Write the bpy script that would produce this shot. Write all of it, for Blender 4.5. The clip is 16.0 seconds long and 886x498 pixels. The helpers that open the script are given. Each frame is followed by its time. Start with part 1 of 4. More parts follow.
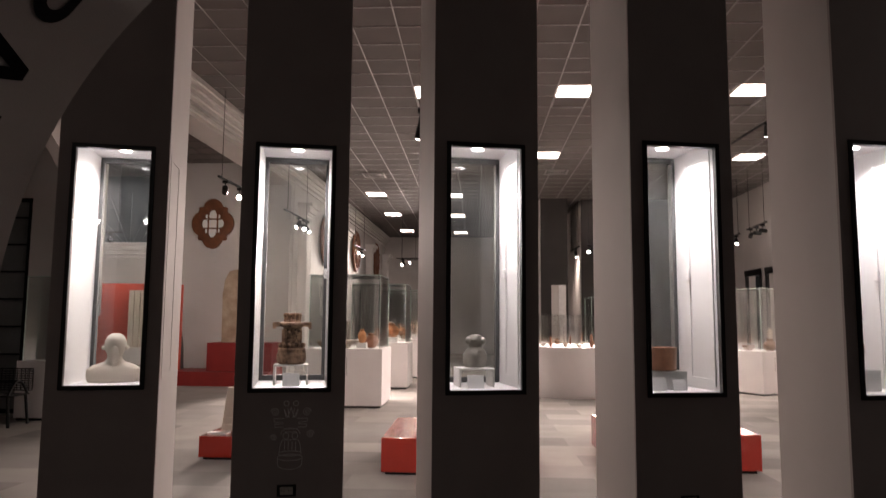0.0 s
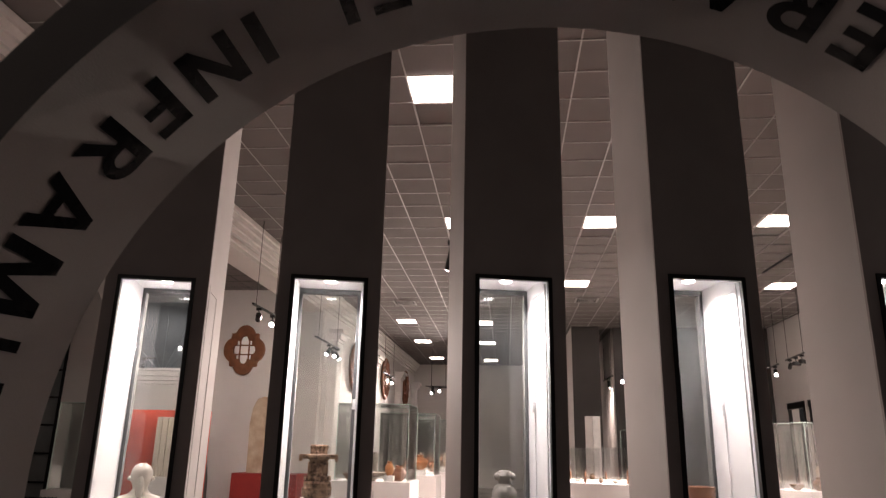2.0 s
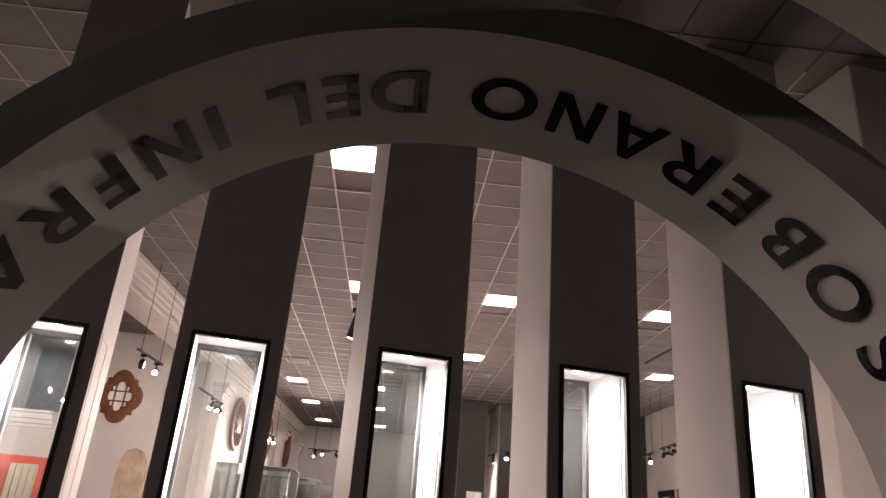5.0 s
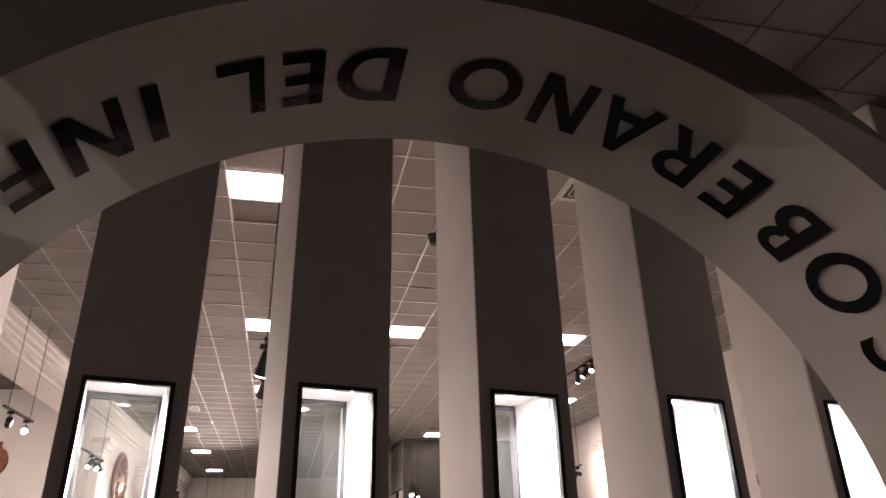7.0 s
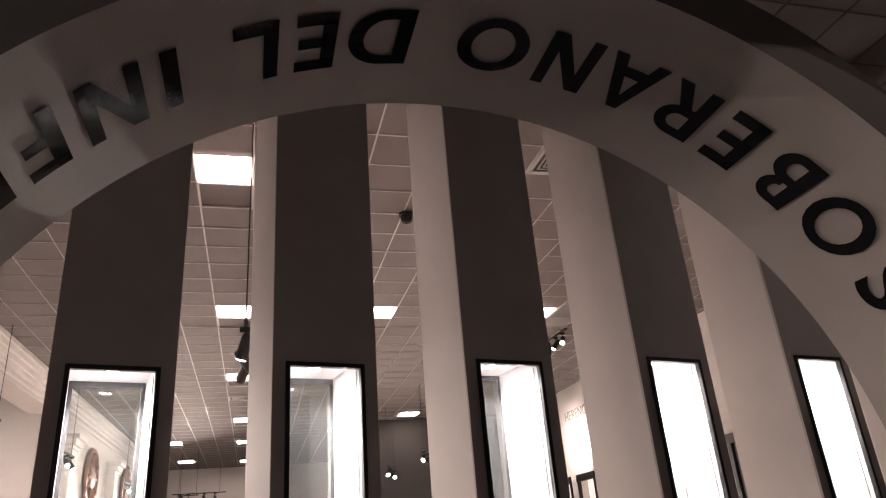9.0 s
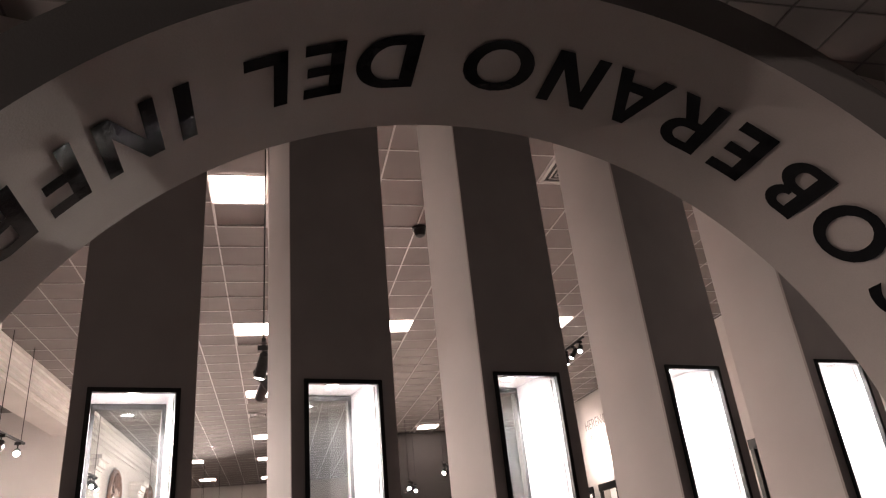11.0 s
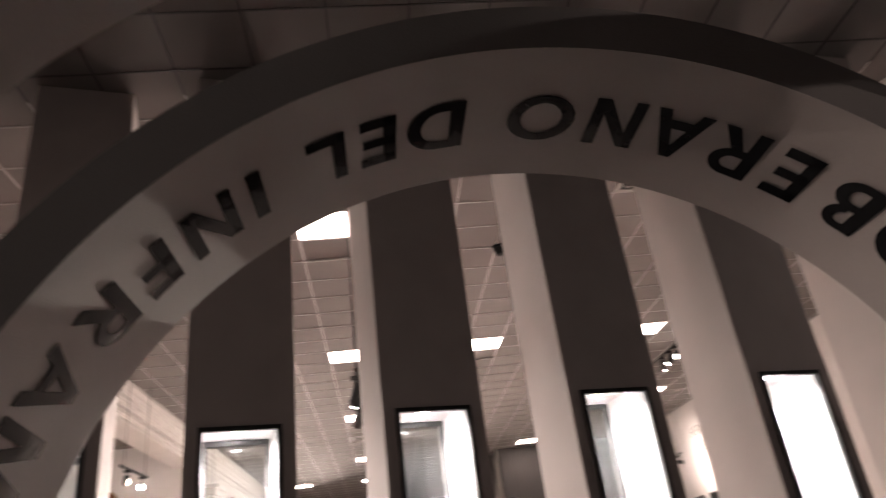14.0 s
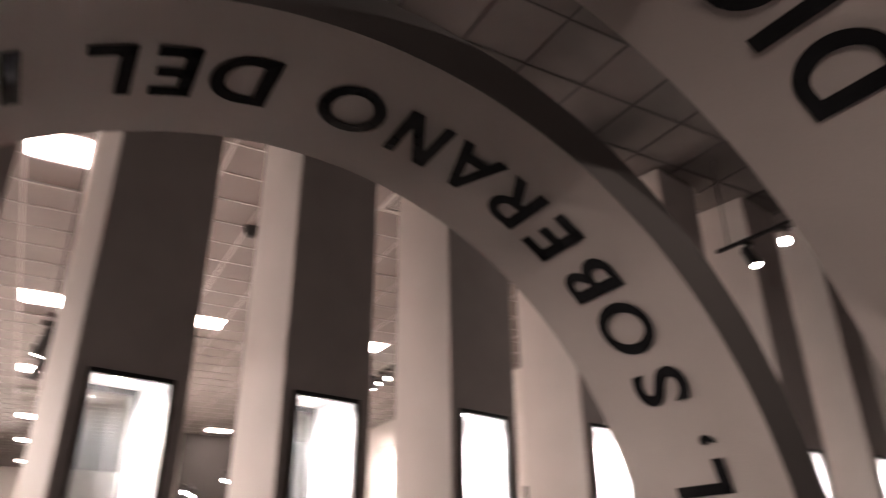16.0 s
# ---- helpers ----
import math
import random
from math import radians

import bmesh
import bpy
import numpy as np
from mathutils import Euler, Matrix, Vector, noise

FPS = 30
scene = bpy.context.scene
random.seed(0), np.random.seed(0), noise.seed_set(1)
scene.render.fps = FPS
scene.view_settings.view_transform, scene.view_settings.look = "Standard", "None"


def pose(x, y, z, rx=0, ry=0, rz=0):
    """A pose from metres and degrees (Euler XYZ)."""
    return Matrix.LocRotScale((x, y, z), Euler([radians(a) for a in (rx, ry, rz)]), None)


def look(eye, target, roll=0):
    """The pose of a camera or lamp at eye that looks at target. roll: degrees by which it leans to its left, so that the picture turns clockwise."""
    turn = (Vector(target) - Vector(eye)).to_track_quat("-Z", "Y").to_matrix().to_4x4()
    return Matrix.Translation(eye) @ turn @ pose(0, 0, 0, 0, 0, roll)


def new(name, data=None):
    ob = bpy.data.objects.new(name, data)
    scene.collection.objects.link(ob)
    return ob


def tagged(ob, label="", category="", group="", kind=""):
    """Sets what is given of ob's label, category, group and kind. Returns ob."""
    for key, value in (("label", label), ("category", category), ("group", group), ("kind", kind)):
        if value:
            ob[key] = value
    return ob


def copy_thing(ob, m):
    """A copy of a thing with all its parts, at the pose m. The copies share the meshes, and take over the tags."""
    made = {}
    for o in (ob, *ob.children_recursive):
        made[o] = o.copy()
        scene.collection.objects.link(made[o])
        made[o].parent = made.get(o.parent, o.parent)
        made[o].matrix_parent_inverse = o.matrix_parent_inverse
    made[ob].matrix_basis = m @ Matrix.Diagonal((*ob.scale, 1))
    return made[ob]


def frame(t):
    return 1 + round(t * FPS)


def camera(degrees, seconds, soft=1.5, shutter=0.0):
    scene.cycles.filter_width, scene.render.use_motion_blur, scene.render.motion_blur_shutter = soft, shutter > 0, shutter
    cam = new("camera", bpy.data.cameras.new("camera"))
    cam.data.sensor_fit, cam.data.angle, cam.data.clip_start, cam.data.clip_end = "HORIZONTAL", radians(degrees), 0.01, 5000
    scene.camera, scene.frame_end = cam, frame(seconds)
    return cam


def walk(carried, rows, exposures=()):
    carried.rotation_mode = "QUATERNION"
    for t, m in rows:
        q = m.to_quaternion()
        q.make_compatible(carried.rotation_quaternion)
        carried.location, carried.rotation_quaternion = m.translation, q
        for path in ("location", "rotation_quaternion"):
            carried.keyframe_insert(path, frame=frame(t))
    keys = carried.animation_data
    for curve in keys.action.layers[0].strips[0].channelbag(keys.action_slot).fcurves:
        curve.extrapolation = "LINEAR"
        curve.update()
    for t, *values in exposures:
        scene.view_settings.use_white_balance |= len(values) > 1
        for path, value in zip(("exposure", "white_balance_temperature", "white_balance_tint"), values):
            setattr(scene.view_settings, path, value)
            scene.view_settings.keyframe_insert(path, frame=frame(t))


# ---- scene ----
cam = camera(64.74, 16.0, soft=1.2, shutter=0.6)
PATH = [
    (0, (0.023, 0.031, 1.568), (-0.069, 2.019, 1.772), 0.44),
    (0.5, (0.042, 0.022, 1.566), (-0.093, 1.995, 1.864), 0.85),
    (1, (0.043, 0.008, 1.572), (-0.110, 1.966, 1.952), 0.15),
    (1.5, (0.029, 0.015, 1.597), (-0.136, 1.943, 2.100), 0.20),
    (2, (0.041, -0.051, 1.587), (-0.138, 1.862, 2.143), 1.24),
    (2.5, (0.025, -0.076, 1.601), (-0.198, 1.807, 2.235), 1.43),
    (3, (-0.008, -0.103, 1.605), (-0.156, 1.775, 2.277), 1.14),
    (3.5, (-0.056, -0.164, 1.617), (-0.161, 1.716, 2.292), -0.41),
    (4, (-0.069, -0.226, 1.613), (-0.090, 1.649, 2.309), 1.11),
    (4.5, (-0.033, -0.239, 1.623), (-0.008, 1.618, 2.364), 2.04),
    (4.7, (-0.007, -0.244, 1.618), (0.055, 1.614, 2.355), 3.75),
    (6.8, (-0.196, 0.053, 1.622), (0.143, 1.848, 2.436), 0.24),
    (7, (-0.206, 0.037, 1.627), (0.191, 1.809, 2.466), -1.17),
    (7.5, (-0.248, 0.049, 1.629), (0.184, 1.840, 2.407), -3.00),
    (8, (-0.283, 0.058, 1.611), (0.195, 1.844, 2.371), -4.09),
    (8.5, (-0.317, 0.047, 1.581), (0.175, 1.823, 2.358), -5.09),
    (9, (-0.332, 0.059, 1.572), (0.171, 1.828, 2.357), -4.73),
    (9.5, (-0.331, 0.035, 1.571), (0.137, 1.801, 2.385), -4.44),
    (10, (-0.331, 0.032, 1.578), (0.134, 1.794, 2.403), -5.67),
    (10.2, (-0.331, 0.032, 1.578), (0.135, 1.799, 2.391), -5.80),
    (12.3, (-0.330, 0.023, 1.591), (0.108, 1.791, 2.416), -6.68),
    (12.5, (-0.319, 0.013, 1.590), (0.085, 1.793, 2.408), -7.12),
    (13, (-0.303, 0.018, 1.587), (0.059, 1.818, 2.381), -7.39),
    (13.5, (-0.308, -0.019, 1.598), (0.071, 1.766, 2.417), -6.23),
    (14, (-0.281, -0.115, 1.611), (-0.059, 1.669, 2.488), -7.45),
    (14.5, (-0.192, -0.219, 1.608), (-0.277, 1.622, 2.383), -3.15),
    (15, (-0.180, -0.258, 1.632), (-0.121, 1.529, 2.527), -2.54),
    (15.5, (-0.289, -0.139, 1.619), (0.159, 1.599, 2.503), -1.92),
    (16, (-0.328, -0.052, 1.610), (0.569, 1.527, 2.449), -0.58),
]
EXPOSURES = [(0, -0.92), (1.5, -0.7), (2.0, -0.3), (2.5, -0.05), (3.5, 0.1), (4.7, 0.2), (7, 0.45), (7.5, 0.52), (8, 0.42), (9, 0.48), (13.5, 0.52), (14.0, 0.65), (14.5, 0.78), (15.5, 1.05), (16, 1.1)]
walk(cam, [(t, look(eye, target, roll)) for t, eye, target, roll in PATH], EXPOSURES)

# ---- world, exposure ----
world = bpy.data.worlds.new("world")
scene.world = world
world.use_nodes = True
world.node_tree.nodes["Background"].inputs[0].default_value = (0.9, 0.85, 0.8, 1)
world.node_tree.nodes["Background"].inputs[1].default_value = 0.02

CEIL = 5.6
TURN_PIER = 10.6
PIER_X = (-2.757, -1.512, -0.246, 1.018, 2.309, 3.586, 4.957, 6.30, 7.60)
PIER_Y, PIER_W, PIER_D = 4.5, 0.70, 0.68
ARCH_X, ARCH_Z, ARCH_R, ARCH_RO = 0.106, 1.489, 1.182, 1.306


# ---- materials ----
def material(name, a, b=None, rough=0.6, metal=0.0, scale=6.0, bump=0.0, fine=60.0, coat=0.0, spread=(0.35, 0.65)):
    """Two tones of one paint mixed by a broad and a fine noise, with a fine relief."""
    m = bpy.data.materials.new(name)
    m.use_nodes = True
    nt = m.node_tree
    p = nt.nodes["Principled BSDF"]
    b = b or tuple(c * 0.86 for c in a)
    tc = nt.nodes.new("ShaderNodeTexCoord")
    n1 = nt.nodes.new("ShaderNodeTexNoise")
    n1.inputs["Scale"].default_value = scale
    n1.inputs["Detail"].default_value = 6
    n2 = nt.nodes.new("ShaderNodeTexNoise")
    n2.inputs["Scale"].default_value = fine
    n2.inputs["Detail"].default_value = 4
    mix = nt.nodes.new("ShaderNodeMix")
    mix.inputs[0].default_value = 0.3
    ramp = nt.nodes.new("ShaderNodeValToRGB")
    ramp.color_ramp.elements[0].position, ramp.color_ramp.elements[1].position = spread
    ramp.color_ramp.elements[0].color = (*b, 1)
    ramp.color_ramp.elements[1].color = (*a, 1)
    for n in (n1, n2):
        nt.links.new(tc.outputs["Object"], n.inputs["Vector"])
    nt.links.new(n1.outputs["Fac"], mix.inputs[2])
    nt.links.new(n2.outputs["Fac"], mix.inputs[3])
    nt.links.new(mix.outputs[0], ramp.inputs[0])
    nt.links.new(ramp.outputs[0], p.inputs["Base Color"])
    p.inputs["Roughness"].default_value = rough
    p.inputs["Metallic"].default_value = metal
    p.inputs["Coat Weight"].default_value = coat
    if bump:
        bp = nt.nodes.new("ShaderNodeBump")
        bp.inputs["Strength"].default_value = bump
        bp.inputs["Distance"].default_value = 0.003
        nt.links.new(n2.outputs["Fac"], bp.inputs["Height"])
        nt.links.new(bp.outputs[0], p.inputs["Normal"])
    return m


def glow(name, colour, strength):
    m = bpy.data.materials.new(name)
    m.use_nodes = True
    p = m.node_tree.nodes["Principled BSDF"]
    p.inputs["Base Color"].default_value = (*colour, 1)
    p.inputs["Emission Color"].default_value = (*colour, 1)
    p.inputs["Emission Strength"].default_value = strength
    return m


def pane_glass(name, tint=(0.97, 0.985, 0.98), gloss=0.045, haze=0.0):
    m = bpy.data.materials.new(name)
    m.use_nodes = True
    nt = m.node_tree
    nt.nodes.clear()
    out = nt.nodes.new("ShaderNodeOutputMaterial")
    mix = nt.nodes.new("ShaderNodeMixShader")
    lw = nt.nodes.new("ShaderNodeLayerWeight")
    lw.inputs["Blend"].default_value = 0.5
    pw = nt.nodes.new("ShaderNodeMath")
    pw.operation, pw.inputs[1].default_value = "POWER", 5.0
    fr = nt.nodes.new("ShaderNodeMath")
    fr.operation, fr.inputs[1].default_value, fr.inputs[2].default_value = "MULTIPLY_ADD", 0.9, gloss
    nt.links.new(lw.outputs["Facing"], pw.inputs[0])
    nt.links.new(pw.outputs[0], fr.inputs[0])
    tr = nt.nodes.new("ShaderNodeBsdfTransparent")
    tr.inputs[0].default_value = (*tint, 1)
    gl = nt.nodes.new("ShaderNodeBsdfGlossy")
    gl.inputs["Roughness"].default_value = 0.01
    nt.links.new(fr.outputs[0], mix.inputs[0])
    nt.links.new(tr.outputs[0], mix.inputs[1])
    nt.links.new(gl.outputs[0], mix.inputs[2])
    nt.links.new(mix.outputs[0], out.inputs[0])
    # faint haze over the view is mixed in as pale diffuse colour
    if haze:
        veil = nt.nodes.new("ShaderNodeBsdfDiffuse")
        veil.inputs[0].default_value = (0.75, 0.78, 0.80, 1)
        tc = nt.nodes.new("ShaderNodeTexCoord")
        nz = nt.nodes.new("ShaderNodeTexNoise")
        nz.inputs["Scale"].default_value = 3.0
        nz.inputs["Detail"].default_value = 5
        amount = nt.nodes.new("ShaderNodeMath")
        amount.operation, amount.inputs[1].default_value = "MULTIPLY", haze * 2
        both = nt.nodes.new("ShaderNodeMixShader")
        nt.links.new(tc.outputs["Object"], nz.inputs["Vector"])
        nt.links.new(nz.outputs["Fac"], amount.inputs[0])
        nt.links.new(amount.outputs[0], both.inputs[0])
        nt.links.new(mix.outputs[0], both.inputs[1])
        nt.links.new(veil.outputs[0], both.inputs[2])
        nt.links.new(both.outputs[0], out.inputs[0])
    return m


M_CHAR = material("charcoal_wall_paint", (0.39, 0.338, 0.322), (0.345, 0.298, 0.284), rough=0.75, scale=3, bump=0.25, fine=180)
M_SIDE = material("white_wall_paint", (0.55, 0.515, 0.498), (0.51, 0.478, 0.462), rough=0.7, scale=2, bump=0.2, fine=150)
M_LINER = material("white_case_lining", (0.86, 0.84, 0.84), (0.83, 0.81, 0.81), rough=0.45, scale=3)
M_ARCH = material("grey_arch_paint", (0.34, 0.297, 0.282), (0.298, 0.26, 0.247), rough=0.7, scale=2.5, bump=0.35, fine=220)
# darker arch paint: the flat faces' shade is put into the colour
M_ARCHFACE = material("shaded_arch_paint", (0.105, 0.094, 0.090), (0.09, 0.081, 0.078), rough=0.75, scale=2.5, bump=0.35, fine=220)
M_LETTER = material("glossy_black_vinyl", (0.010, 0.010, 0.011), (0.007, 0.007, 0.008), rough=0.07, scale=9, bump=0.12, fine=25)
M_LETTER.node_tree.nodes["Principled BSDF"].inputs["Specular IOR Level"].default_value = 0.15
M_FRAME = material("black_metal_frame", (0.018, 0.017, 0.017), rough=0.4, metal=0.3, scale=20)
M_BACKFRAME = material("dark_grey_frame", (0.07, 0.07, 0.072), rough=0.5, scale=20)
M_CEIL = material("dark_mineral_tile", (0.165, 0.146, 0.139), (0.13, 0.114, 0.109), rough=0.9, scale=1.2, bump=0.5, fine=140)
M_TBAR = material("pale_ceiling_rail", (0.40, 0.38, 0.365), rough=0.5, scale=8)
M_DARKRAIL = material("dark_ceiling_joint", (0.06, 0.053, 0.05), rough=0.6, scale=8)
M_HALL = material("pale_hall_plaster", (0.62, 0.59, 0.57), (0.55, 0.52, 0.50), rough=0.8, scale=0.8, bump=0.2)
M_DARKWALL = material("dark_unseen_wall", (0.14, 0.13, 0.128), (0.12, 0.112, 0.11), rough=0.8, scale=0.8)
M_STONE = material("white_plaster_moulding", (0.75, 0.72, 0.70), rough=0.7, scale=4)
M_RED = material("red_lacquer", (0.42, 0.035, 0.022), (0.36, 0.028, 0.018), rough=0.22, scale=3, coat=0.3)
M_REDWALL = material("red_matt_paint", (0.24, 0.017, 0.015), (0.20, 0.014, 0.012), rough=0.55, scale=3)
# brighter copy of the red: light on the screen is in the colour
M_REDSCREEN = material("lit_red_paint", (0.55, 0.07, 0.035), (0.48, 0.055, 0.028), rough=0.5, scale=3)
M_PLINTH = material("white_plinth_paint", (0.78, 0.75, 0.74), (0.72, 0.69, 0.68), rough=0.5, scale=2)
M_GLASS = pane_glass("case_glass")
M_GREEN = pane_glass("vitrine_glass", (0.985, 0.997, 0.992), 0.15)
M_BACKGLASS = pane_glass("hazy_case_glass", gloss=0.06, haze=0.010)
M_EDGE = material("polished_glass_edge", (0.55, 0.68, 0.62), (0.42, 0.55, 0.50), rough=0.12, scale=8)
M_DRUM = pane_glass("drum_glass", (0.985, 0.995, 0.992), 0.13)
M_WOOD = material("carved_brown_wood", (0.20, 0.075, 0.03), (0.12, 0.042, 0.017), rough=0.7, scale=5, bump=0.4)
M_BOWL = material("reddish_carved_wood", (0.33, 0.15, 0.085), (0.20, 0.085, 0.05), rough=0.5, scale=14, bump=0.8)
M_CLAY = material("buff_fired_clay", (0.36, 0.23, 0.15), (0.09, 0.05, 0.03), rough=0.85, scale=26, bump=1.0, spread=(0.38, 0.58))
M_TERRA = material("orange_terracotta", (0.55, 0.24, 0.10), (0.38, 0.15, 0.06), rough=0.75, scale=14, bump=0.6)
M_ROCK = material("grey_carved_stone", (0.34, 0.31, 0.28), (0.22, 0.20, 0.18), rough=0.9, scale=12, bump=0.8)
M_DARKSLAB = material("dark_grey_mottled", (0.10, 0.095, 0.09), (0.06, 0.056, 0.054), rough=0.85, scale=6, bump=0.8)
M_STELA = material("tan_limestone", (0.48, 0.38, 0.28), (0.28, 0.20, 0.14), rough=0.9, scale=4, bump=0.8)
M_BUST = material("cream_plaster", (0.62, 0.55, 0.47), (0.54, 0.48, 0.40), rough=0.6, scale=6)
M_METAL = material("black_steel", (0.02, 0.02, 0.02), rough=0.45, metal=0.5, scale=20)
M_CARD = material("white_card", (0.85, 0.84, 0.83), rough=0.6, scale=10)
M_PLATE = material("ivory_socket_plastic", (0.6, 0.56, 0.5), rough=0.4, scale=10)
M_CHALK = material("pale_line_print", (0.85, 0.82, 0.81), rough=0.7, scale=20)
M_TEXT = material("grey_wall_lettering", (0.25, 0.24, 0.23), rough=0.7, scale=20)
M_DULL = material("dull_grey_pane", (0.22, 0.22, 0.22), (0.15, 0.15, 0.15), rough=0.35, scale=1.5)
M_VAULT = material("dark_slate_vault", (0.13, 0.145, 0.16), (0.10, 0.115, 0.13), rough=0.8, scale=2)
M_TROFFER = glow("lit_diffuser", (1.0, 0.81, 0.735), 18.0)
M_SPOT = glow("lit_lamp_lens", (1.0, 0.92, 0.86), 120.0)
M_DOWN = glow("lit_downlight_lens", (1.0, 0.95, 0.95), 45.0)
M_DOORGLOW = glow("door_backdrop_glow", (1.0, 0.87, 0.80), 0.55)


def floor_material():
    """Grey carpet tiles in three tones."""
    m = material("grey_carpet", (0.31, 0.288, 0.272), (0.26, 0.24, 0.228), rough=0.95, scale=2, bump=0.8, fine=400)
    nt = m.node_tree
    p = nt.nodes["Principled BSDF"]
    tc = nt.nodes.new("ShaderNodeTexCoord")
    br = nt.nodes.new("ShaderNodeTexBrick")
    br.inputs["Scale"].default_value = 1.0
    br.inputs["Brick Width"].default_value = 1.22
    br.inputs["Row Height"].default_value = 0.61
    br.inputs["Mortar Size"].default_value = 0.0
    br.inputs["Color1"].default_value = (0.75, 0.75, 0.75, 1)
    br.inputs["Color2"].default_value = (1.25, 1.23, 1.2, 1)
    mul = nt.nodes.new("ShaderNodeMix")
    mul.data_type, mul.blend_type = "RGBA", "MULTIPLY"
    mul.inputs[0].default_value = 1.0
    old = p.inputs["Base Color"].links[0].from_socket
    nt.links.new(tc.outputs["Object"], br.inputs["Vector"])
    nt.links.new(old, mul.inputs[6])
    nt.links.new(br.outputs["Color"], mul.inputs[7])
    nt.links.new(mul.outputs[2], p.inputs["Base Color"])
    return m


M_FLOOR = floor_material()
M_LOBBYFLOOR = material("dark_unseen_carpet", (0.10, 0.092, 0.088), (0.075, 0.069, 0.066), rough=0.95, scale=2, bump=0.8, fine=400)
M_BLOCK = material("near_black_hall_paint", (0.060, 0.055, 0.053), (0.048, 0.044, 0.042), rough=0.8, scale=0.8)


# ---- mesh helpers ----
def box(bm, x0, x1, y0, y1, z0, z1):
    vs = [bm.verts.new(c) for c in ((x0, y0, z0), (x1, y0, z0), (x1, y1, z0), (x0, y1, z0), (x0, y0, z1), (x1, y0, z1), (x1, y1, z1), (x0, y1, z1))]
    for f in ((3, 2, 1, 0), (4, 5, 6, 7), (0, 1, 5, 4), (1, 2, 6, 5), (2, 3, 7, 6), (3, 0, 4, 7)):
        bm.faces.new([vs[i] for i in f])
    return vs


def ring_plate(bm, x0, x1, z0, z1, hx0, hx1, hz0, hz1, y0, y1):
    """An upright plate in the xz plane with a rectangular hole through it."""
    def loop(a, b, c, d, y):
        return [bm.verts.new((p, y, q)) for p, q in ((a, c), (b, c), (b, d), (a, d))]
    of, ob_, hf, hb = loop(x0, x1, z0, z1, y0), loop(x0, x1, z0, z1, y1), loop(hx0, hx1, hz0, hz1, y0), loop(hx0, hx1, hz0, hz1, y1)
    for i in range(4):
        j = (i + 1) % 4
        bm.faces.new((of[i], of[j], hf[j], hf[i]))
        bm.faces.new((ob_[j], ob_[i], hb[i], hb[j]))
        bm.faces.new((of[j], of[i], ob_[i], ob_[j]))
        bm.faces.new((hf[i], hf[j], hb[j], hb[i]))


def lathe(bm, profile, n=20, cx=0.0, cy=0.0, wob=0.0):
    """A turned body from (radius, height) pairs."""
    rings = []
    for r, z in profile:
        rings.append([bm.verts.new((cx + (r + wob * noise.noise((i, z * 30, r * 9))) * math.cos(i * math.tau / n), cy + (r + wob * noise.noise((i, z * 30, r * 9))) * math.sin(i * math.tau / n), z)) for i in range(n)])
    for a, b in zip(rings, rings[1:]):
        for i in range(n):
            bm.faces.new((a[i], a[(i + 1) % n], b[(i + 1) % n], b[i]))
    bm.faces.new(rings[0][::-1])
    bm.faces.new(rings[-1])


def tube(bm, a, b, r, n=10, r2=None):
    a, b = Vector(a), Vector(b)
    q = (b - a).to_track_quat("Z", "Y")
    rings = []
    for p, rr in ((a, r), (b, r2 or r)):
        rings.append([bm.verts.new(p + q @ Vector((rr * math.cos(i * math.tau / n), rr * math.sin(i * math.tau / n), 0))) for i in range(n)])
    for i in range(n):
        bm.faces.new((rings[0][i], rings[0][(i + 1) % n], rings[1][(i + 1) % n], rings[1][i]))
    bm.faces.new(rings[0][::-1])
    bm.faces.new(rings[1])


def finish(bm, name, mat, smooth=False, bevel=0.0):
    if bevel:
        bmesh.ops.bevel(bm, geom=list(bm.edges), offset=bevel, segments=2, affect="EDGES", profile=0.7)
    bmesh.ops.recalc_face_normals(bm, faces=bm.faces)
    me = bpy.data.meshes.new(name)
    bm.to_mesh(me)
    bm.free()
    me.materials.append(mat)
    if smooth:
        for p in me.polygons:
            p.use_smooth = True
        me.set_sharp_from_angle(angle=radians(40))
    return me


def part(name, bm, mat, parent, label="", smooth=False, bevel=0.0, at=None):
    ob = new(name, finish(bm, name, mat, smooth, bevel))
    ob.parent = parent
    if at is not None:
        ob.matrix_basis = at
    return tagged(ob, label)


def thing(name, bm, mat, label, category, group="", kind="", smooth=False, bevel=0.0, at=None):
    ob = new(name, finish(bm, name, mat, smooth, bevel))
    if at is not None:
        ob.matrix_basis = at
    return tagged(ob, label, category, group, kind)


def empty(name, label, category, group="", at=None):
    ob = new(name)
    if at is not None:
        ob.matrix_basis = at
    return tagged(ob, label, category, group)


def slab(name, mat, label, dims, bevel=0.0):
    bm = bmesh.new()
    box(bm, *dims)
    return thing(name, bm, mat, label, name.split("_")[0], kind="structure", bevel=bevel)


# ---- large structure ----
slab("floor", M_FLOOR, "grey carpet tile floor in three tones", (-14, 10, 4.5, 35, -0.12, 0))
# lobby floor stays out of view; its dark colour limits light bounced upward
slab("floor_lobby", M_LOBBYFLOOR, "unseen charcoal carpet floor of the lobby, dark to cut bounced light", (-14, 10, -5, 4.498, -0.12, 0))
# out-of-view closing walls, kept dark to hold down bounced light
slab("wall_south", M_DARKWALL, "unseen wall behind the walk, dark to cut bounced light", (-14, 10, -5.2, -5, 0, CEIL))
slab("wall_west", M_DARKWALL, "unseen side wall, dark to cut bounced light", (-14.2, -14, -5.2, 35, 0, CEIL))
slab("wall_north", M_HALL, "pale plaster end wall of the hall", (-14, 10, 33.8, 34.0, 0, CEIL))
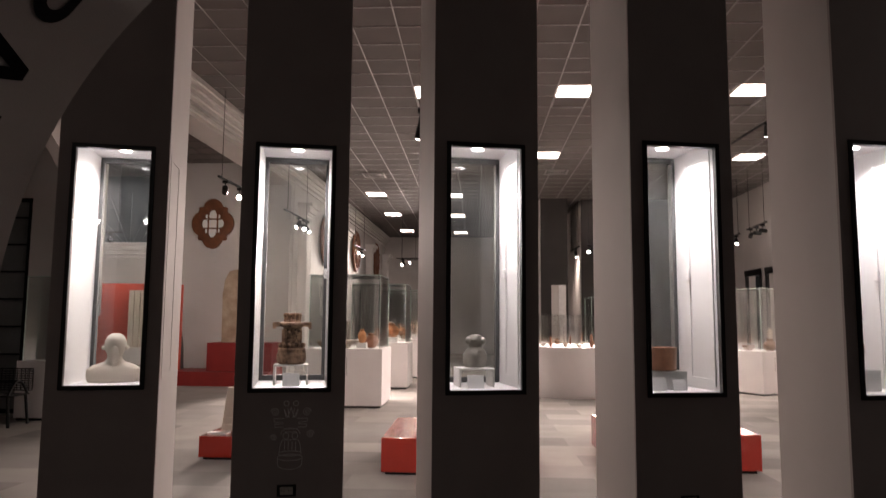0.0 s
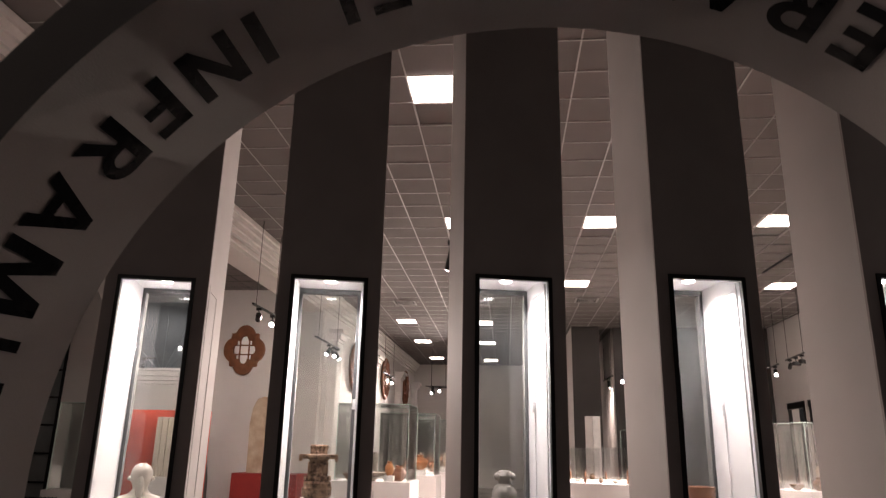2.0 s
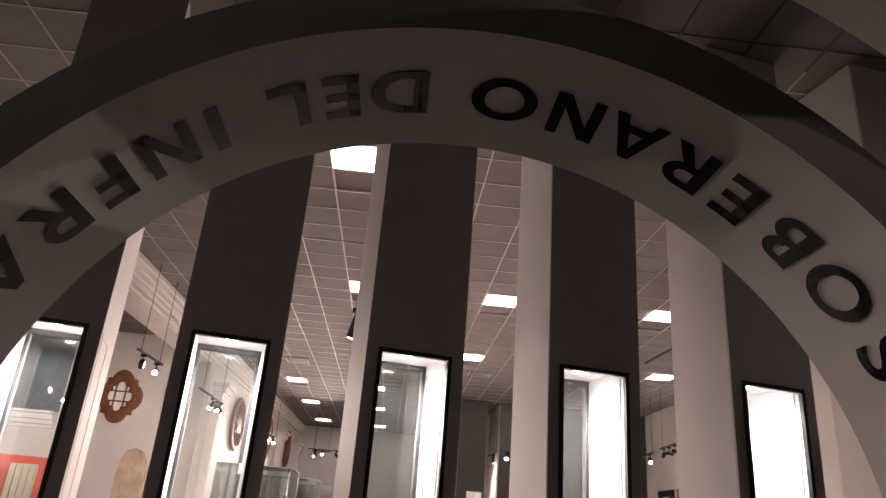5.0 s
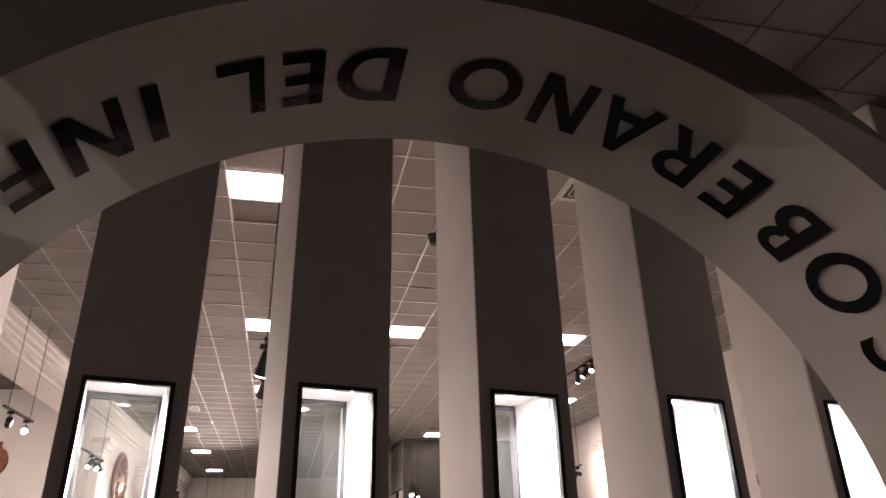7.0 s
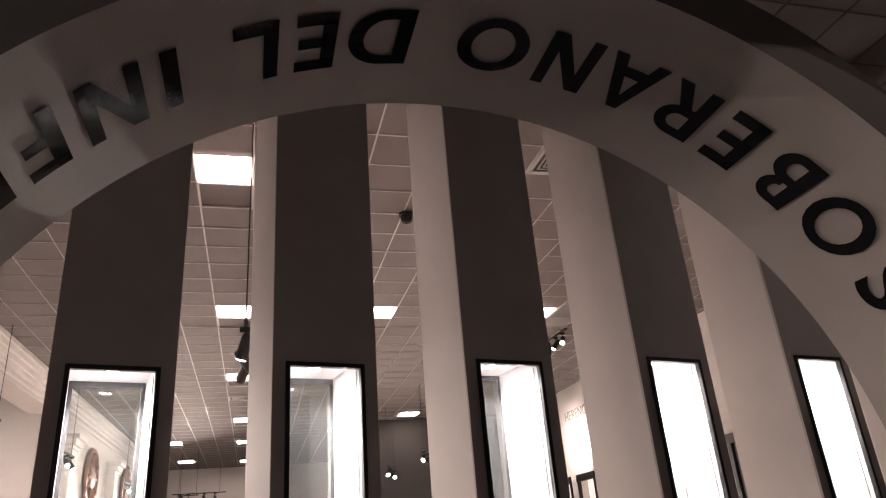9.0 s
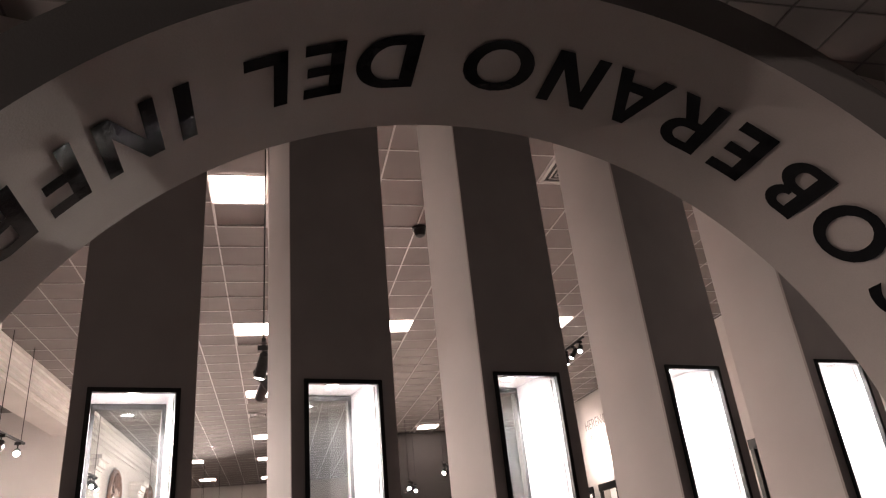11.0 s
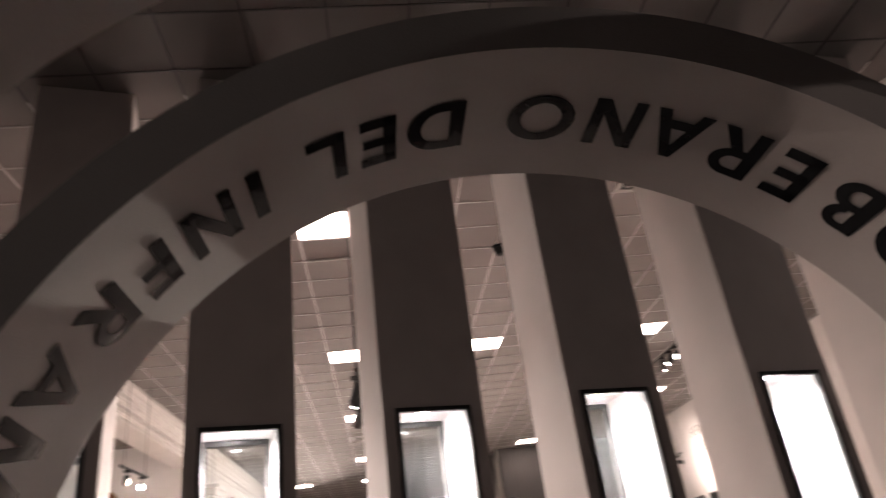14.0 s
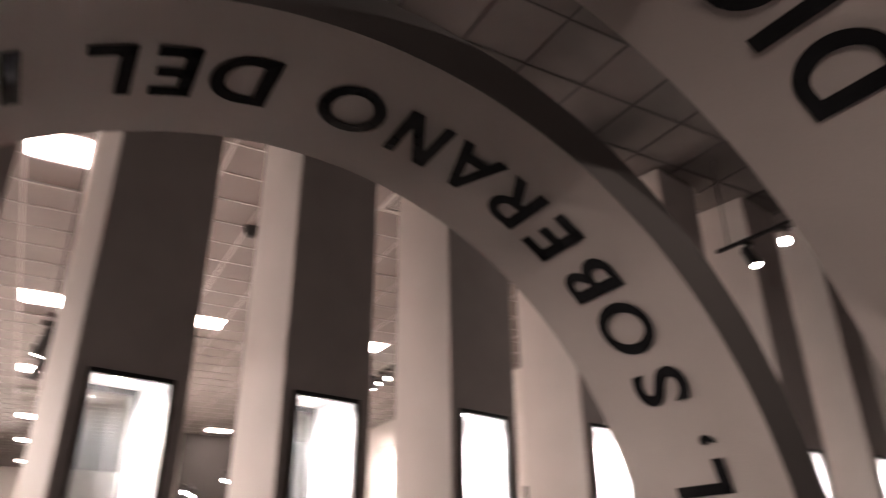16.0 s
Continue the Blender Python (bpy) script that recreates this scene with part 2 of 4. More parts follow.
slab("wall_partition", M_HALL, "pale plaster wall of the side aisle", (-8.05, -4.71, 17.6, 17.85, 0, CEIL))

bm = bmesh.new()
box(bm, -14, 10, -5, 35, CEIL + 0.002, CEIL + 0.12)
tagged(thing("ceiling", bm, M_CEIL, "dark mineral tile suspended ceiling", "ceiling", kind="structure"))

def ceiling_rails(x0, x1, y0, y1, mat, label):
    bm = bmesh.new()
    x = -1.06 - 0.624 * 20
    while x < 10:
        if x0 < x < x1:
            box(bm, x - 0.009, x + 0.009, y0, y1, CEIL - 0.008, CEIL + 0.001)
        x += 0.624
    y = 6.226 - 0.611 * 18
    while y < y1:
        if y > y0:
            box(bm, x0, x1, y - 0.007, y + 0.007, CEIL - 0.006, CEIL + 0.0005)
        y += 0.611
    thing("ceiling_rail", bm, mat, label, "ceiling", kind="structure")


ceiling_rails(-4.9, 8.4, 4.7, 33.7, M_TBAR, "thin pale metal rails between the ceiling tiles")
ceiling_rails(-13.9, 8.4, -5, 4.68, M_DARKRAIL, "thin dark joints between the lobby's ceiling tiles")
ceiling_rails(-13.9, -4.92, 4.7, 33.7, M_DARKRAIL, "thin dark joints between the aisle's ceiling tiles")


# the east wall has two tall door openings and the lettering
def east_wall():
    bm = bmesh.new()
    X0, X1 = 8.4, 8.65
    doors = ((11.0, 11.95), (17.95, 18.9), (19.5, 20.45), (20.95, 21.95))
    y = 4.4
    for a, b in doors:
        box(bm, X0, X1, y, a, 0, CEIL)
        box(bm, X0, X1, a, b, 3.05, CEIL)
        y = b
    box(bm, X0, X1, y, 33.8, 0, CEIL)
    w = thing("wall_east", bm, M_HALL, "pale plaster wall with tall door openings", "wall", kind="structure")
    for a, b in doors:
        bm = bmesh.new()
        box(bm, X0 - 0.03, X0 + 0.04, a - 0.09, a + 0.02, 0, 3.07)
        box(bm, X0 - 0.03, X0 + 0.04, b - 0.02, b + 0.09, 0, 3.07)
        box(bm, X0 - 0.05, X0 + 0.06, a - 0.09, b + 0.09, 2.98, 3.16)
        part("door_frame", bm, M_FRAME, w, "dark door frame")
    # glowing sheet outside the doors stands in for a lit room
    slab("backdrop", M_DOORGLOW, "glowing panel standing for the lit room beyond the doors", (9.6, 9.65, 14, 24, 0, 4))
    return w


WALL_EAST = east_wall()
# lobby stretch of the east wall is unseen and darkened against bounce
slab("wall_lobby_east", M_DARKWALL, "unseen wall beside the lobby, dark to cut bounced light", (8.4, 8.65, -5, 4.4, 0, CEIL))


def wall_words(words, y, z, size, depth_x):
    """Raised lettering on the east wall, read from the hall."""
    cu = bpy.data.curves.new("words", "FONT")
    cu.body, cu.size, cu.extrude = words, size, 0.004
    tmp = bpy.data.objects.new("words", cu)
    me = bpy.data.meshes.new_from_object(tmp)
    bpy.data.objects.remove(tmp)
    me.materials.clear()
    me.materials.append(M_TEXT)
    ob = new("wall_lettering", me)
    ob.matrix_basis = pose(depth_x, y, z, 90, 0, -90)
    ob.parent = WALL_EAST
    tagged(ob, "grey raised lettering")


wall_words("HERENCIA MILENARIA", 19.25, 4.66, 0.38, 8.39)
wall_words("DE PODER Y CULTURA", 19.0, 4.22, 0.38, 8.39)


# arcade on the west side of the hall: a moulded beam, then a full wall
def arcade():
    def wx(y):
        return -4.95 + 0.02 * (y - 5)

    def run(bm, y0, y1, off0, off1, z0, z1):
        vs = [bm.verts.new(c) for c in ((wx(y0) + off0, y0, z0), (wx(y0) + off1, y0, z0), (wx(y1) + off1, y1, z0), (wx(y1) + off0, y1, z0), (wx(y0) + off0, y0, z1), (wx(y0) + off1, y0, z1), (wx(y1) + off1, y1, z1), (wx(y1) + off0, y1, z1))]
        for f in ((3, 2, 1, 0), (4, 5, 6, 7), (0, 1, 5, 4), (1, 2, 6, 5), (2, 3, 7, 6), (3, 0, 4, 7)):
            bm.faces.new([vs[i] for i in f])
    bm = bmesh.new()
    run(bm, 9.0, 17.6, -0.55, 0, 5.02, CEIL)
    run(bm, 17.85, 33.8, -0.4, 0, 0, CEIL)
    # arch over the opening nearest the entrance
    n = 24
    c, r, zs = 5.6, 3.4, 1.6
    pts = [(c + r * math.cos(math.pi * i / n), zs + 2.7 * math.sin(math.pi * i / n)) for i in range(n + 1)]
    for off in (-0.16, 0):
        top = [bm.verts.new((wx(y) + off, y, CEIL)) for y, z in pts]
        low = [bm.verts.new((wx(y) + off, y, z)) for y, z in pts]
        for i in range(n):
            bm.faces.new((top[i], top[i + 1], low[i + 1], low[i]))
    for i in range(n):
        (ya, za), (yb, zb) = pts[i], pts[i + 1]
        bm.faces.new([bm.verts.new(v) for v in ((wx(ya) - 0.16, ya, za), (wx(ya), ya, za), (wx(yb), yb, zb), (wx(yb) - 0.16, yb, zb))])
    w = thing("wall_arcade", bm, M_HALL, "pale plaster arcade wall with an arch and a beam", "wall", kind="structure")
    for off, z0, z1 in ((0.05, 5.10, 5.16), (0.09, 5.22, 5.30), (0.14, 5.30, 5.40), (0.20, 5.40, 5.50), (0.25, 5.50, 5.585)):
        bm = bmesh.new()
        run(bm, -4.9, 33.75, 0.001, off, z0, z1)
        part("cornice", bm, M_STONE, w, "white moulded plaster cornice")
    return wx


WX = arcade()
# unseen stretch, added dark so the lobby reflects less light
slab("wall_lobby_west", M_DARKWALL, "unseen wall beside the lobby, dark to cut bounced light", (-5.55, -4.97, -5, 2.2, 0, CEIL))

# dark upper recess and low wall with a cornice in the side aisle
slab("wall_aisle", M_HALL, "low pale aisle wall below a moulded cornice", (-13.9, -8.06, 17.6, 17.85, 0, 3.1))
bm = bmesh.new()
for k, (z0, z1) in enumerate(((3.1, 3.18), (3.19, 3.29), (3.30, 3.42), (3.43, 3.49))):
    box(bm, -13.9, -8.07, 17.58 - 0.07 * (k + 1), 17.84, z0, z1)
thing("trim_aisle", bm, M_STONE, "white stepped cornice on the aisle wall", "trim", kind="structure")
bm = bmesh.new()
box(bm, -13.9, -8.07, 19.2, 19.3, 3.4, CEIL)
box(bm, -13.9, -8.07, 17.9, 19.2, 3.3, 3.4)
for k in range(7):
    a = radians(-60 + 20 * k)
    tube(bm, (-9.7, 19.17, 3.5), (-9.7 + 1.9 * math.sin(a), 19.17, 3.5 + 1.6 * math.cos(a)), 0.02, 6)
thing("wall_vault", bm, M_VAULT, "dark recess with thin ribs fanning upward", "wall", kind="structure")

# dark partition blocks near the end of the hall
for x0, x1, y0, y1 in ((2.15, 3.04, 22.9, 25.8), (3.5, 8.39, 23.1, 26.9)):
    bm = bmesh.new()
    box(bm, x0 + 0.02, x1, y0, y0 + 0.1, 0, CEIL - 0.01)
    thing("wall_block", bm, M_BLOCK, "dark grey partition facing the hall", "wall", kind="structure")
    bm = bmesh.new()
    box(bm, x0, x1, y0 + 0.1, y1, 0, CEIL - 0.01)
    thing("wall_return", bm, M_HALL, "pale side of a partition block", "wall", kind="structure")


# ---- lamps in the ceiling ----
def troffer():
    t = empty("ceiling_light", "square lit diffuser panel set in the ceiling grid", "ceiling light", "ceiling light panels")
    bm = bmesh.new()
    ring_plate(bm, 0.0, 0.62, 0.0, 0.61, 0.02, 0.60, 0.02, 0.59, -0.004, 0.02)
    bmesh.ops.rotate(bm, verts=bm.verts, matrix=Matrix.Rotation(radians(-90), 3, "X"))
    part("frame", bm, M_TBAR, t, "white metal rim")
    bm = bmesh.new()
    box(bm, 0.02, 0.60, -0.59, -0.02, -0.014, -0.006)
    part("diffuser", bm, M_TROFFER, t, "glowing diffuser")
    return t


TROFFERS = [(-1.06, 6.82), (-1.05, 11.73), (-1.03, 16.48), (-1.0, 22.0), (-0.98, 26.3), (-0.95, 31.5),
            (1.44, 11.73), (1.44, 16.5), (-3.46, 21.75), (-3.42, 26.0), (-3.36, 30.9),
            # last panel is unseen, added behind the walk to light the piers
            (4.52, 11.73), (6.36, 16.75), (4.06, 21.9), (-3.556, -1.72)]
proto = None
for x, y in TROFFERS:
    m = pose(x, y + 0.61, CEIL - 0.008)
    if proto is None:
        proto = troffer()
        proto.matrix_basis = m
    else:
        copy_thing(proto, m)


def vent(x, y, w, d):
    v = empty("ceiling_vent", "dark square air vent with slanting louvres in the ceiling", "vent", "ceiling vents", pose(x, y, CEIL - 0.01))
    bm = bmesh.new()
    box(bm, 0, w, 0, 0.04, -0.02, 0)
    box(bm, 0, w, d - 0.04, d, -0.02, 0)
    box(bm, 0, 0.04, 0.04, d - 0.04, -0.02, 0)
    box(bm, w - 0.04, w, 0.04, d - 0.04, -0.02, 0)
    part("frame", bm, M_TBAR, v)
    bm = bmesh.new()
    box(bm, 0.04, w - 0.04, 0.04, d - 0.04, -0.004, -0.001)
    part("backing", bm, M_METAL, v, "dark opening")
    for k in range(1, 5):
        bm = bmesh.new()
        i = 0.04 + k * 0.05
        if i < w / 2 - 0.02:
            box(bm, i, w - i, i, i + 0.015, -0.02, -0.006)
            box(bm, i, w - i, d - i - 0.015, d - i, -0.02, -0.006)
            box(bm, i, i + 0.015, i + 0.015, d - i - 0.015, -0.02, -0.006)
            box(bm, w - i - 0.015, w - i, i + 0.015, d - i - 0.015, -0.02, -0.006)
            part("louvre", bm, M_TBAR, v)
        else:
            bm.free()


for x, y in ((2.69, 6.17), (-3.1, 18.8), (1.9, 18.4), (-1.05, 18.8)):
    vent(x, y, 0.61, 0.61)

bm = bmesh.new()
lathe(bm, [(0.02, -0.14), (0.06, -0.12), (0.075, -0.08), (0.08, -0.03), (0.10, -0.025), (0.10, 0.0)], 20)
thing("dome_camera", bm, M_METAL, "small black dome security camera on the ceiling", "camera", smooth=True, at=pose(1.48, 8.04, CEIL - 0.008))


# ---- track lights ----
def track(a, b, spots, top=CEIL, label="black suspended track with adjustable spotlights", hang=True, wide=80):
    """a, b: rail ends; spots: (share along the rail, aim, lit)."""
    a, b = Vector(a), Vector(b)
    t = empty("track_light", label, "track light", "track lights", Matrix.Translation(a))
    d = b - a
    q = d.to_track_quat("X", "Z").to_matrix().to_4x4()
    bm = bmesh.new()
    box(bm, 0, d.length, -0.018, 0.018, 0, 0.035)
    part("rail", bm, M_METAL, t, at=q)
    if hang:
        for s in (0.12, 0.88):
            bm = bmesh.new()
            p = d * s
            tube(bm, p + Vector((0, 0, 0.03)), (p.x, p.y, top - a.z), 0.006, 6)
            part("wire", bm, M_METAL, t, "thin hanging wire")
    for s, aim, lit in spots:
        p = d * s
        w = (Vector(aim) - (a + p)).normalized()
        bm = bmesh.new()
        box(bm, p.x - 0.05, p.x + 0.05, p.y - 0.02, p.y + 0.02, -0.045, -0.001)
        tube(bm, p + Vector((0, 0, -0.03)), p + Vector((0, 0, -0.14)), 0.011, 8)
        head0 = p + Vector((0, 0, -0.16)) - w * 0.08
        tube(bm, head0, head0 + w * 0.20, 0.052, 16)
        tube(bm, head0 - w * 0.03, head0, 0.034, 16, 0.052)
        h = part("spot_head", bm, M_METAL, t, "black cylindrical lamp head")
        bm = bmesh.new()
        tube(bm, head0 + w * 0.2005, head0 + w * 0.208, 0.042, 16)
        part("lens", bm, M_SPOT if lit else M_FRAME, h, "lit lens" if lit else "unlit lens")
        if lit > 1:
            L = bpy.data.lights.new("spot_beam", "SPOT")
            L.energy, L.spot_size, L.spot_blend, L.shadow_soft_size = lit * 5, radians(wide), 1.0, 0.03
            L.color = (1.0, 0.82, 0.74)
            o = new("spot_beam", L)
            o.matrix_basis = look(a + head0 + w * 0.24, Vector(aim))


track((-4.40, 11.7, 4.0), (-4.36, 12.95, 4.0), [(0.25, (-6.5, 17.6, 2.2), 110), (0.8, (-2.6, 6.0, 1.6), 130)])
track((-4.24, 15.3, 4.0), (-4.18, 17.4, 4.0), [(0.55, (-5.5, 13, 0), 30), (0.75, (-2.3, 13.4, 1.0), 1000), (0.9, (-2.2, 17.0, 1.0), 500)])
track((-3.95, 22.6, 4.0), (-3.85, 24.4, 4.0), [(0.4, (-2.2, 14, 1.0), 420), (0.7, (-2.2, 20.0, 1.0), 120)])
track((-3.36, 29.8, 4.2), (-1.4, 29.8, 4.2), [(0.15, (-3.0, 31, 2), 60), (0.3, (-2.4, 18, 1), 700), (0.6, (0, 31, 1), 0), (0.8, (-0.5, 24, 1), 0)])
track((-2.9, 27.0, 3.9), (-2.2, 27.0, 3.9), [(0.2, (-4.6, 23, 2.5), 60)])
track((5.86, 13.0, 5.555), (5.78, 15.7, 5.555), [(0.08, (2.3, 8.4, 0.4), 200), (0.2, (2.2, 14.5, 0.6), 300), (0.35, (6.4, 15.9, 1), 500)], hang=False)
track((7.10, 17.2, 4.0), (7.2, 18.7, 4.0), [(0.2, (8.4, 18.4, 4), 120), (0.5, (8.4, 18.6, 4), 1), (0.8, (8, 22, 3), 0)])
track((7.3, 19.5, 4.0), (7.4, 20.6, 4.0), [(0.3, (6.4, 16.5, 1), 350)])
track((3.36, 24.6, 4.0), (3.42, 22.9, 4.0), [(0.6, (3.5, 24.2, 2.5), 120)])
track((-0.44, 6.0, 3.46), (-0.47, 7.5, 3.46), [(0.08, (-1.4, 7.9, 0.5), 28), (0.4, (2.2, 8.3, 0.3), 130), (0.7, (-2.3, 12.6, 0.7), 150)])
track((3.35, 20.8, 3.85), (3.85, 22.1, 3.85), [(0.15, (2.4, 15.5, 1.2), 1300), (0.4, (-4.6, 22, 2.2), 220), (0.8, (3, 16, 1.2), 1)])
track((3.75, 17.9, 3.9), (4.35, 19.2, 3.9), [(0.15, (2.2, 15.2, 1.2), 800), (0.5, (-4.4, 18.5, 2.0), 110), (0.85, (5, 16, 1.2), 1)])
track((5.42, 3.1, 4.55), (5.36, 4.25, 4.55), [(0.35, (-0.9, 0.9, 1.9), 24), (0.7, (5.6, 2.2, 0.4), 8)], wide=56)
# unseen aisle track, added to throw light in from the west
track((-6.3, 4.2, 4.4), (-6.3, 6.4, 4.4), [(0.3, (1.2, 0.8, 1.9), 60), (0.8, (-6.9, 11, 0.8), 10)], wide=48)
# unseen lobby track, added to brighten the arches and right piers
track((-3.2, -2.7, 3.3), (-1.8, -2.7, 3.3), [(0.25, (1.3, 0.7, 1.5), 22), (0.75, (6.2, 4.8, 3.2), 34)], wide=40)
track((-8.6, 14.9, 3.45), (-7.8, 15.1, 3.45), [(0.3, (-8.45, 16.4, 1.6), 22), (0.7, (-9.4, 17.6, 3.3), 26)], wide=110)


# ---- display piers ----
def pier():
    W, D = PIER_W, PIER_D
    U0, U1, Z0, Z1 = 0.110, 0.582, 1.128, 2.708
    ZC, VB = 2.766, 0.58
    p = empty("display_pier", "tall charcoal pier with white sides and a lit glazed display case", "display pier", "display piers in a row")
    bm = bmesh.new()
    ring_plate(bm, 0, W, 0, CEIL - 0.01, U0 - 0.02, U1 + 0.02, Z0 - 0.02, Z1 + 0.02, 0, 0.02)
    part("front_panel", bm, M_CHAR, p, "charcoal painted front")
    bm = bmesh.new()
    ring_plate(bm, 0, W, 0, CEIL - 0.01, U0 - 0.07, U1 + 0.07, Z0, ZC, D - 0.02, D)
    part("back_panel", bm, M_SIDE, p, "white painted back")
    bm = bmesh.new()
    box(bm, 0, 0.025, 0.0205, D - 0.0205, 0, CEIL - 0.01)
    part("side_panel", bm, M_SIDE, p, "white painted side")
    bm = bmesh.new()
    box(bm, W - 0.025, W, 0.0205, D - 0.0205, 0, CEIL - 0.01)
    part("side_panel", bm, M_SIDE, p, "white painted side")
    # lining of the case
    bm = bmesh.new()
    box(bm, U0 - 0.02, U0, 0.021, VB + 0.031, Z0 - 0.02, ZC + 0.02)
    part("lining_wall", bm, M_LINER, p, "white lining")
    bm = bmesh.new()
    box(bm, U1, U1 + 0.02, 0.021, VB + 0.031, Z0 - 0.02, ZC + 0.02)
    part("lining_wall", bm, M_LINER, p, "white lining")
    bm = bmesh.new()
    box(bm, U0 + 0.001, U1 - 0.001, 0.021, D - 0.021, Z0 - 0.02, Z0)
    part("case_floor", bm, M_LINER, p, "white shelf floor")
    bm = bmesh.new()
    box(bm, U0 + 0.001, U1 - 0.001, 0.021, D - 0.021, ZC, ZC + 0.02)
    part("case_ceiling", bm, M_LINER, p, "white lining")
    # access door on the lining and its outer face
    for x0, x1 in ((U1 - 0.008, U1 + 0.001), (W - 0.001, W + 0.003)):
        bm = bmesh.new()
        ring_plate(bm, 0.06, 0.40, Z0 + 0.03, ZC - 0.06, 0.10, 0.36, Z0 + 0.075, ZC - 0.105, 0, x1 - x0)
        bmesh.ops.transform(bm, matrix=Matrix(((0, 1, 0, x0), (1, 0, 0, 0), (0, 0, 1, 0), (0, 0, 0, 1))), verts=bm.verts)
        part("door_moulding", bm, M_LINER if x0 < U1 else M_SIDE, p, "white raised moulding of the access door")
    bm = bmesh.new()
    box(bm, U1 - 0.03, U1 - 0.009, 0.34, 0.38, 1.86, 1.93)
    part("door_lock", bm, M_LINER, p, "small white lock box", bevel=0.004)
    # frames and glass
    bm = bmesh.new()
    ring_plate(bm, U0 - 0.028, U1 + 0.028, Z0 - 0.028, Z1 + 0.028, U0, U1, Z0, Z1, -0.014, 0.03)
    part("front_frame", bm, M_FRAME, p, "black metal window frame", bevel=0.002)
    bm = bmesh.new()
    ring_plate(bm, U0 + 0.002, U1 - 0.002, Z0 + 0.002, ZC - 0.002, U0 + 0.028, U1 - 0.028, Z0 + 0.04, ZC - 0.04, VB - 0.03, VB + 0.03)
    part("back_frame", bm, M_BACKFRAME, p, "dark grey window frame", bevel=0.002)
    bm = bmesh.new()
    box(bm, U0 + 0.001, U1 - 0.001, 0.005, 0.009, Z0 + 0.001, Z1 - 0.001)
    part("front_glass", bm, M_GLASS, p, "clear glass")
    bm = bmesh.new()
    box(bm, U0 + 0.029, U1 - 0.029, VB - 0.002, VB + 0.002, Z0 + 0.041, ZC - 0.041)
    part("back_glass", bm, M_BACKGLASS, p, "glass with a pale haze put into its colour")
    bm = bmesh.new()
    lathe(bm, [(0.052, -0.004), (0.052, 0.0)], 24, 0.35, 0.27)
    bmesh.ops.translate(bm, verts=bm.verts, vec=(0, 0, ZC - 0.001))
    d = part("downlight", bm, M_LINER, p, "white downlight rim")
    bm = bmesh.new()
    tube(bm, (0.35, 0.27, ZC - 0.0055), (0.35, 0.27, ZC - 0.009), 0.04, 24)
    part("lens", bm, M_DOWN, d, "lit lens")
    return p


def pier_pose(k):
    """Each pier is turned a little differently."""
    return pose(PIER_X[k], PIER_Y, 0, 0, 0, TURN_PIER) @ pose(0.346, 0, 0, 0, 0, {0: 2.9, 1: 2.7, 2: 2.2, 3: 0.6, 4: 2.0}.get(k, 0.0)) @ pose(-0.346, 0, 0)


CASE_W = 150.0
piers = []
for k, x in enumerate(PIER_X):
    m = pier_pose(k)
    if k == 0:
        p0 = pier()
        p0.matrix_basis = m
        piers.append(p0)
    else:
        piers.append(copy_thing(p0, m))
    L = bpy.data.lights.new("case_downlight", "SPOT")
    L.energy, L.spot_size, L.spot_blend, L.shadow_soft_size = CASE_W, radians(150), 0.8, 0.04
    L.color = (1.0, 0.90, 0.90)
    o = new("case_downlight", L)
    c = m @ Vector((0.35, 0.27, 2.748))
    o.matrix_basis = look(c, c + Vector((0, 0.0001, -1)))


def in_case(k, u, v, z=1.128, turn=0.0):
    return pier_pose(k) @ pose(u, v, z, 0, 0, turn)


# wall socket and line drawing on the second pier
def socket():
    for k in (1, 3):
        mk = pier_pose(k)
        s = empty("wall_socket", "ivory double wall socket in a dark plate on the pier", "socket", "wall sockets", mk @ pose(0.345, -0.001, 0.485 - (0.02 if k == 3 else 0)))
        bm = bmesh.new()
        box(bm, -0.06, 0.06, -0.007, 0, -0.037, 0.037)
        part("plate", bm, M_FRAME, s, "dark plate", bevel=0.002)
        bm = bmesh.new()
        box(bm, -0.04, 0.04, -0.011, -0.0075, -0.024, 0.024)
        f = part("face", bm, M_PLATE, s, "ivory plastic insert", bevel=0.001)
        for u in (-0.022, 0.022):
            bm = bmesh.new()
            for du in (-0.007, 0.007):
                box(bm, u + du - 0.0015, u + du + 0.0015, -0.0125, -0.0112, -0.006, 0.006)
            part("slot", bm, M_FRAME, f, "dark slots")


socket()


